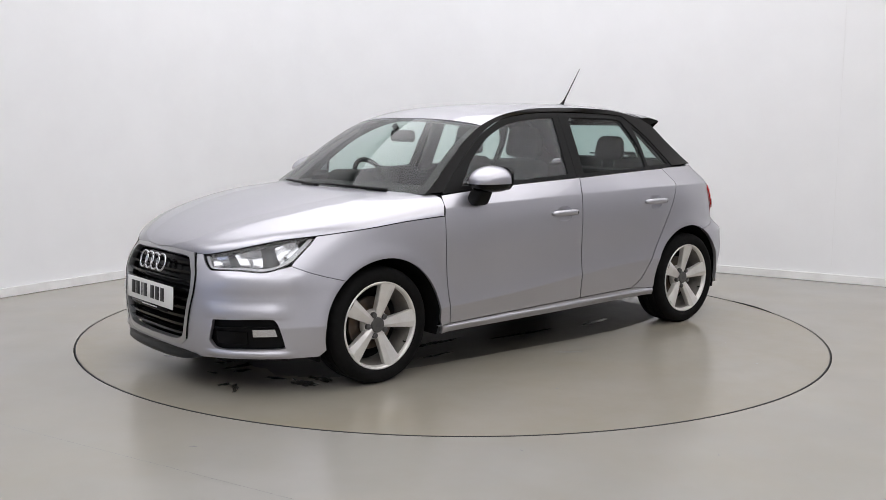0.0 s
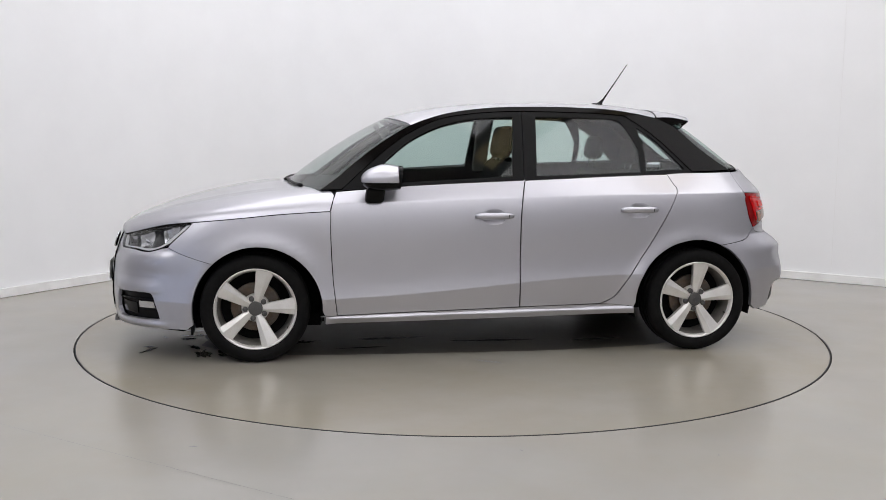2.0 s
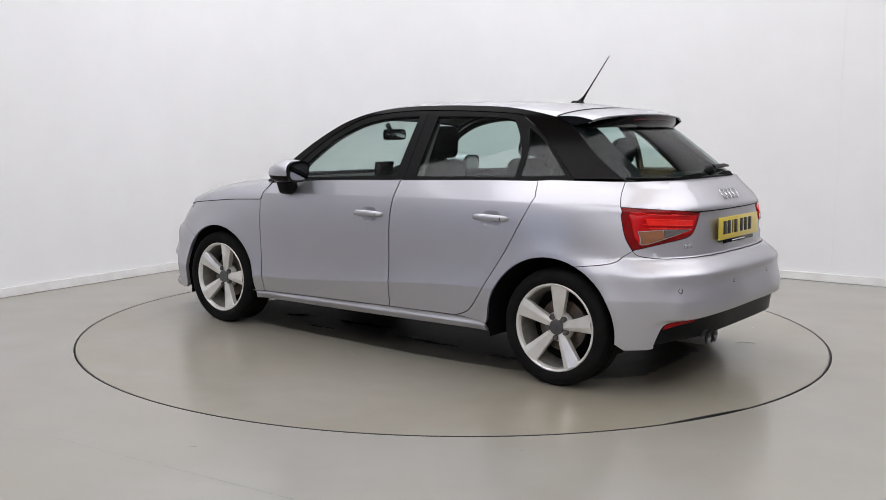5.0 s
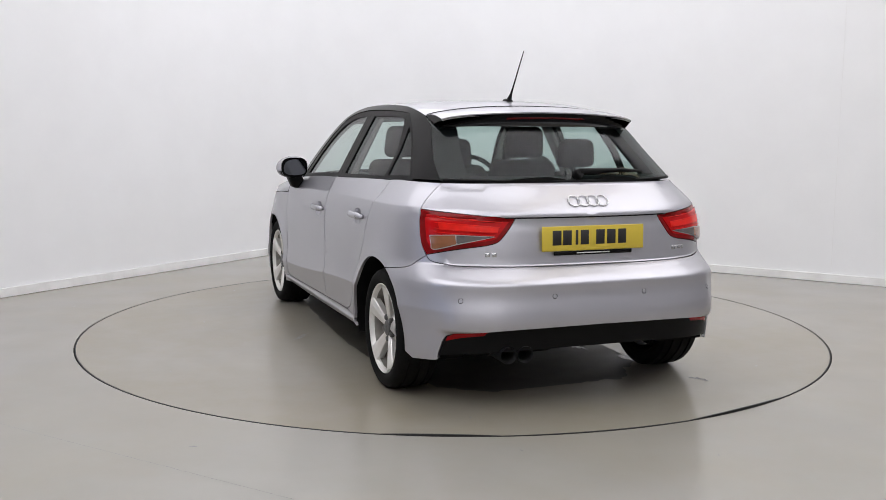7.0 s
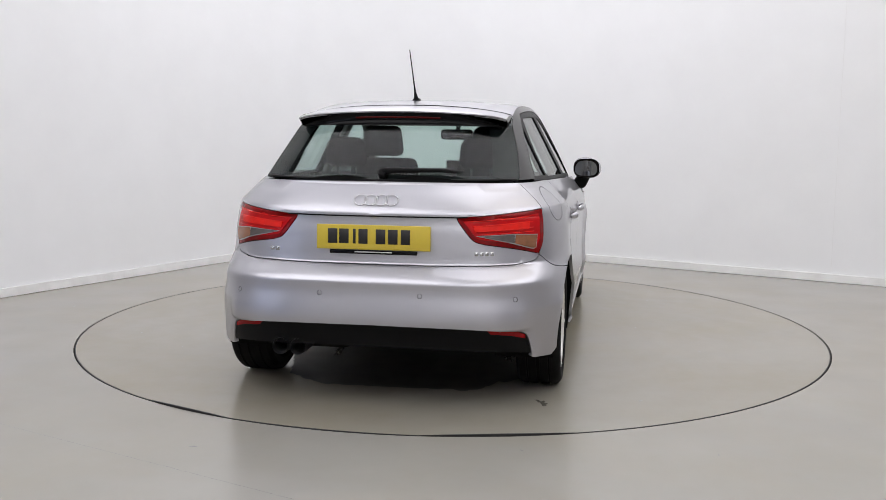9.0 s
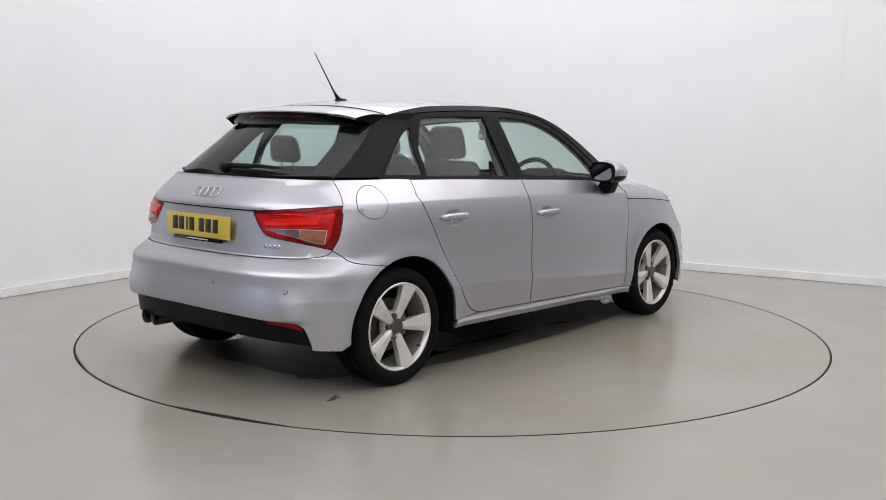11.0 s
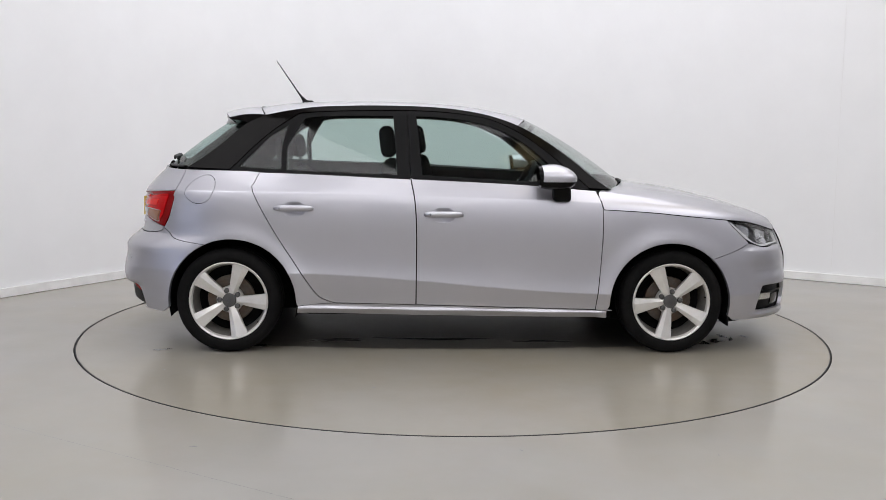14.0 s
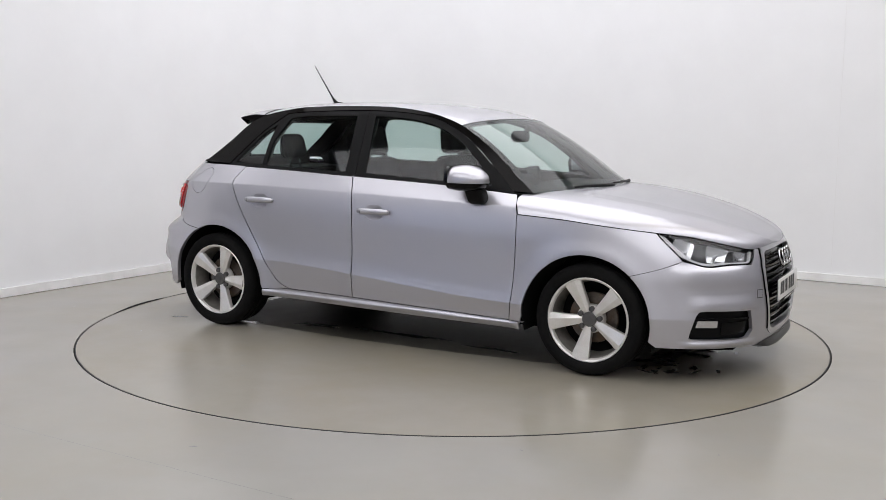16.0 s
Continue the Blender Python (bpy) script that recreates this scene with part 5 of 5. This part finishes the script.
# ---------------------------------------------------------------- aerial and wipers
part("aerial", tube([(-.880, 0, 1.392), (-.893, 0, 1.405), (-.915, 0, 1.432), (-.94, 0, 1.468), (-1.061, 0, 1.646)], [.019, .013, .0062, .0042, .0022], 12), M_BLACK, car, "black roof aerial")
part("aerial_foot", block((.085, .042, .020), .009, 3, .7, m=Matrix.Translation((-.872, 0, 1.388))), M_BLACK, car)


def along(fn, pts, lift):
    u, v = np.array([p[0] for p in pts]), np.array([p[1] for p in pts])
    p, n = surf_frame(fn, u, v)
    return [tuple(a) for a in p + n * lift]


part("rear_wiper", tube(along(rw_fn, [(.075, .495), (.085, .46), (.090, .40), (.095, .30), (.075, .20)], .022), [.020, .015, .012, .010, .006], 10), M_BLACK, car, "black rear wiper")
part("wiper_pivot", lathed("wiper_pivot", [(0, .034), (.016, .034), (.022, .026), (.024, -.01)], 20), M_BLACK, car, at=Matrix.Translation(Vector(along(rw_fn, [(.075, .497)], .0)[0])) @ pose(0, 0, 0, 0, 0, 90) @ pose(0, 0, 0, 30, 0, 0))
for a, b in (((.50, .80)), ((.14, .48))):
    ln = np.linspace(0, 1, 12)
    part("wiper", tube(along(ws_fn, [(-.004 + .020 * math.sin(t * math.pi * .5), 1 - (a + (b - a) * t)) for t in ln], .014), [.010 - .005 * t for t in ln], 8), M_BLACK, car, "black windscreen wiper")
part("brake_light_bar", tube([(-1.338 + .085 * abs(s) ** 2.2, s * .53, 1.306 - .028 * s * s) for s in np.linspace(-.4, .4, 15)], .006, 8), M_BRAKEBAR, car, "dark red high-level brake light")

# ---------------------------------------------------------------- cabin
def seat(x, y):
    s = part("seat", block((.50, .50, .17), .05, 3, .95, m=Matrix.Translation((x + .26, y, .36))), M_CLOTH, car, "dark cloth front seat")
    bm = block((.13, .49, .62), .05, 4, .84)
    bm.transform(Matrix.Translation((x - .02 + .12, y, .46)) @ pose(0, 0, 0, 0, -14, 0))
    part("backrest", bm, M_CLOTH, s)
    for k in (-1, 1):
        part("post", tube([(x - .035, y + k * .055, 1.03), (x - .05, y + k * .055, 1.12)], .006, 8), M_CHROME, s)
    bm = block((.095, .25, .185), .042, 4, .88)
    bm.transform(Matrix.Translation((x - .045, y, 1.075)) @ pose(0, 0, 0, 0, -8, 0))
    part("headrest", bm, M_CLOTH, s)


seat(-.13, .345)
seat(-.31, -.345)
bench = part("rear_bench", block((.48, 1.20, .18), .06, 3, .96, m=Matrix.Translation((-.62, 0, .36))), M_CLOTH, car, "dark cloth rear bench")
bm = block((.14, 1.20, .50), .055, 4, .92)
bm.transform(Matrix.Translation((-.84, 0, .50)) @ pose(0, 0, 0, 0, -16, 0))
part("backrest", bm, M_CLOTH, bench)
for y in (.36, -.36):
    bm = block((.09, .235, .155), .045, 4, .85)
    bm.transform(Matrix.Translation((-.965, y, 1.045)) @ pose(0, 0, 0, 0, -8, 0))
    part("headrest", bm, M_CLOTH, bench)
    for k in (-1, 1):
        part("post", tube([(-.955, y + k * .05, .97), (-.965, y + k * .05, 1.07)], .006, 8), M_CHROME, bench)
dash = part("dashboard", block((.50, 1.34, .30), .08, 4, .88, m=Matrix.Translation((.74, 0, .63))), M_DASH, car, "dark dashboard")
part("binnacle", block((.20, .32, .10), .035, 3, .8, m=Matrix.Translation((.60, -.345, .89))), M_DASH, dash)
part("screen", block((.02, .17, .10), .006, 2, m=Matrix.Translation((.57, 0, .925)) @ pose(0, 0, 0, 0, -10, 0)), M_GLOSS, dash)
for y in (.56, .12, -.12, -.56):
    part("air_vent", lathed("air_vent", [(0, 0), (.02, .006), (.034, .006), (.038, 0), (.038, -.02)], 24), M_SATIN, dash, at=Matrix.Translation((.505, y, .86)) @ pose(0, 0, 0, 0, 0, 90))
wheel_m = Matrix.Translation((.42, -.345, .885)) @ pose(0, 0, 0, 0, -64, 0)
bm = tube([(.182 * math.cos(a), .182 * math.sin(a), 0) for a in np.linspace(0, 2 * math.pi, 41)[:-1]], .015, 10, True)
bm.transform(wheel_m)
steer = part("steering_wheel", bm, M_DASH, car, "black steering wheel")
part("boss", lathed("boss", [(0, .02), (.05, .018), (.065, 0), (.065, -.03)], 28, "z"), M_DASH, steer, at=wheel_m)
for a in (0, 180, 270):
    bm = block((.13, .035, .014), .006, 2, m=Matrix.Translation((.115, 0, -.008)))
    bm.transform(wheel_m @ pose(0, 0, 0, 0, 0, a + 90 if a != 270 else 180))
    part("steering_spoke", bm, M_SATIN if a == 270 else M_DASH, steer)
bm = block((.035, .215, .068), .022, 3)
bm.transform(Matrix.Translation((.47, 0, 1.165)))
rm = part("interior_mirror", bm, M_GLOSS, car, "black rear-view mirror")
part("mirror_pane", block((.002, .19, .048), .001, 1, m=Matrix.Translation((.4515, 0, 1.175))), M_CHROME, rm)
part("mirror_stem", tube([(.49, 0, 1.21), (.53, 0, 1.262)], [.012, .018], 10), M_GLOSS, rm)
part("headliner", mesh_of("headliner", *(lambda a: (a[0] - a[2] * .03, a[1], a[2]))(sheet(lambda u, v: roof_fn(.03 + .94 * u, .04 + .92 * v), 20, 21))), M_LINER, car, "pale grey headlining")
part("tailgate_trim", block((.03, 1.06, .13), .01, 2, m=Matrix.Translation((-1.52, 0, .905))), M_DASH, car, "dark trim inside the tailgate")
part("parcel_shelf", block((.48, 1.16, .03), .01, 2, m=Matrix.Translation((-1.32, 0, .935))), M_DASH, car)
for side in (1, -1):
    for ring, nm in ((outline(ARCH_OUT[:5], [(.379, 1.266), (.379, 1.20)], FRAME_TOP[:4][::-1]), "pillar_trim"),):
        s = skin(ring, house, inset=.004, depth=0, lift=-.035, grid=.05)
        part(nm, mesh_of(nm, *(s if side > 0 else flip(*s))), M_LINER, car)
    s = skin(outline([(.70, .88), (-1.40, .88)], [(-1.455, 1.034), (-1.25, 1.026), (-.92, 1.018), (-.30, .998), (.64, .953)]), house, inset=0, depth=0, lift=-.034, grid=.05)
    part("door_trim", mesh_of("door_trim", *(s if side > 0 else flip(*s))), M_DASH, car, "dark inner door trim")
    part("belt_reel_pillar", block((.10, .03, .40), .012, 2, m=Matrix.Translation((-.26, .70 * side, .95)) @ pose(0, 0, 0, 27 * side, 0, 0)), M_LINER, car)
    part("rear_pillar_trim", mesh_of("rear_pillar_trim", *(lambda s: s if side > 0 else flip(*s))(skin(outline([(-.95, 1.30), (-1.06, 1.295), (-1.17, 1.24), (-1.28, 1.14), (-1.45, 1.03)], [(-1.20, 1.03), (-1.10, 1.13), (-1.02, 1.21), (-.93, 1.27)]), house, inset=0, depth=0, lift=-.04, grid=.05))), M_BLACK, car)

# ---------------------------------------------------------------- marks on the turntable
def blob(name, x, y, sx, sy, turn, seed, mat, h, ragged=.35):
    verts, faces = [(x, y, h)], []
    n = 88
    ct, st = math.cos(turn), math.sin(turn)
    for i in range(n):
        a = 2 * math.pi * i / n
        r = 1 + ragged * (noise.fractal((math.cos(a) * 1.3 + seed, math.sin(a) * 1.3, seed * .7), .8, 2, 3) + .5 * noise.fractal((math.cos(a) * 5 + seed, math.sin(a) * 5, seed), .8, 2, 4))
        px, py = sx * r * math.cos(a), sy * r * math.sin(a)
        verts.append((x + ct * px - st * py, y + st * px + ct * py, h))
    for i in range(n):
        faces.append((0, 1 + i, 1 + (i + 1) % n))
    return part(name, mesh_of(name, verts, faces, smooth=False), mat, None)


loose = []


def damp_shade_sheet():
    """The damp ground under the car, darkened to carry its shade too, with a ragged outline."""
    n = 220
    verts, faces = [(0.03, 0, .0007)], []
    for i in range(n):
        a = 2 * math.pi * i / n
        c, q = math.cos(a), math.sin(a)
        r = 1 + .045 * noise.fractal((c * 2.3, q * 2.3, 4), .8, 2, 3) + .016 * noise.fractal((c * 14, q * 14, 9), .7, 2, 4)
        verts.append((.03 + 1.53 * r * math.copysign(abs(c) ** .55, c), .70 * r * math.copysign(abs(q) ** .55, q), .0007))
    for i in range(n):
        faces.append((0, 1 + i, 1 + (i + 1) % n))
    return part("damp_shade_patch", mesh_of("damp_shade_patch", verts, faces, smooth=False), M_DAMPSHADE, None)


loose.append(tagged(damp_shade_sheet(), "broad damp patch under the car, darkened to deepen the shade there", "damp patch"))
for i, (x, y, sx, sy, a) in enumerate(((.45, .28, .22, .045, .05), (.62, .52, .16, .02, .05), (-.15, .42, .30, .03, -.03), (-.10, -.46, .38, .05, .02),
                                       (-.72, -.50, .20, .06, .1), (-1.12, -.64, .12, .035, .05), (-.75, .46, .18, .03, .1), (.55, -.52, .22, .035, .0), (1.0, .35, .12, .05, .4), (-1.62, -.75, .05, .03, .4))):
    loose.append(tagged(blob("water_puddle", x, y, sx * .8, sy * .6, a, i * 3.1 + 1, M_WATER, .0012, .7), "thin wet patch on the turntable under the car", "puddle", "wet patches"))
rng = random.Random(11)
for i in range(30):
    x, y = rng.uniform(1.40, 1.86), rng.uniform(-.58, .58)
    sx = rng.uniform(.018, .075)
    loose.append(tagged(blob("water_splash", x, y, sx, sx * rng.uniform(.2, .5), rng.uniform(-.6, .6) + 1.57 * (i % 2), i * 2.3 + 5, M_WATER, .0013 + .00002 * i, .6), "small wet splash on the turntable below the car's nose", "puddle", "wet splashes"))
for i in range(5):
    x, y = .045 - .024 * i, .905 + .014 * i
    loose.append(tagged(blob("tyre_scuff", x, y, .006, .036, .5, i + 40, M_SOOT, .0012, .15), "short dark scuff stroke on the turntable", "scuff", "scuff strokes"))
for i, (x, y, s) in enumerate(((.62, 1.42, .012), (-.9, 1.35, .008), (1.2, -1.3, .010), (-1.85, .6, .009), (-.4, -1.55, .011), (1.75, 1.05, .007), (-1.5, -1.2, .012), (.2, -1.2, .007), (-.6, 1.75, .008))):
    loose.append(tagged(blob("floor_speck", x, y, s, s * .5, i * .9, i + 70, M_SOOT, .0012, .5), "small dark speck on the turntable", "speck", "specks"))
for i, (x, y, s) in enumerate(((-1.02, -2.42, .016), (-2.6, .5, .012), (1.05, -2.45, .008), (.28, -2.42, .010), (2.72, -.6, .012), (2.9, .4, .010), (1.7, -2.1, .007), (-2.1, -1.6, .009))):
    tagged(blob("floor_speck", x, y, s, s * .35, i * .7, i + 90, M_SOOT, .0012, .5), "small dark speck on the floor", "speck", "specks")


def motions():
    """The turntable turns once about its middle and carries all that stands on it."""
    rows_t = [(t, pose(0, 0, 0, 0, 0, a)) for t, a in TURN]
    ox, oy = CAR_OFF
    rows_c = [(t, pose(math.cos(radians(a)) * ox - math.sin(radians(a)) * oy, math.sin(radians(a)) * ox + math.cos(radians(a)) * oy, 0, 0, 0, a)) for t, a in TURN]
    walk(turntable, rows_t)
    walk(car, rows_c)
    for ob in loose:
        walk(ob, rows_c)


motions()
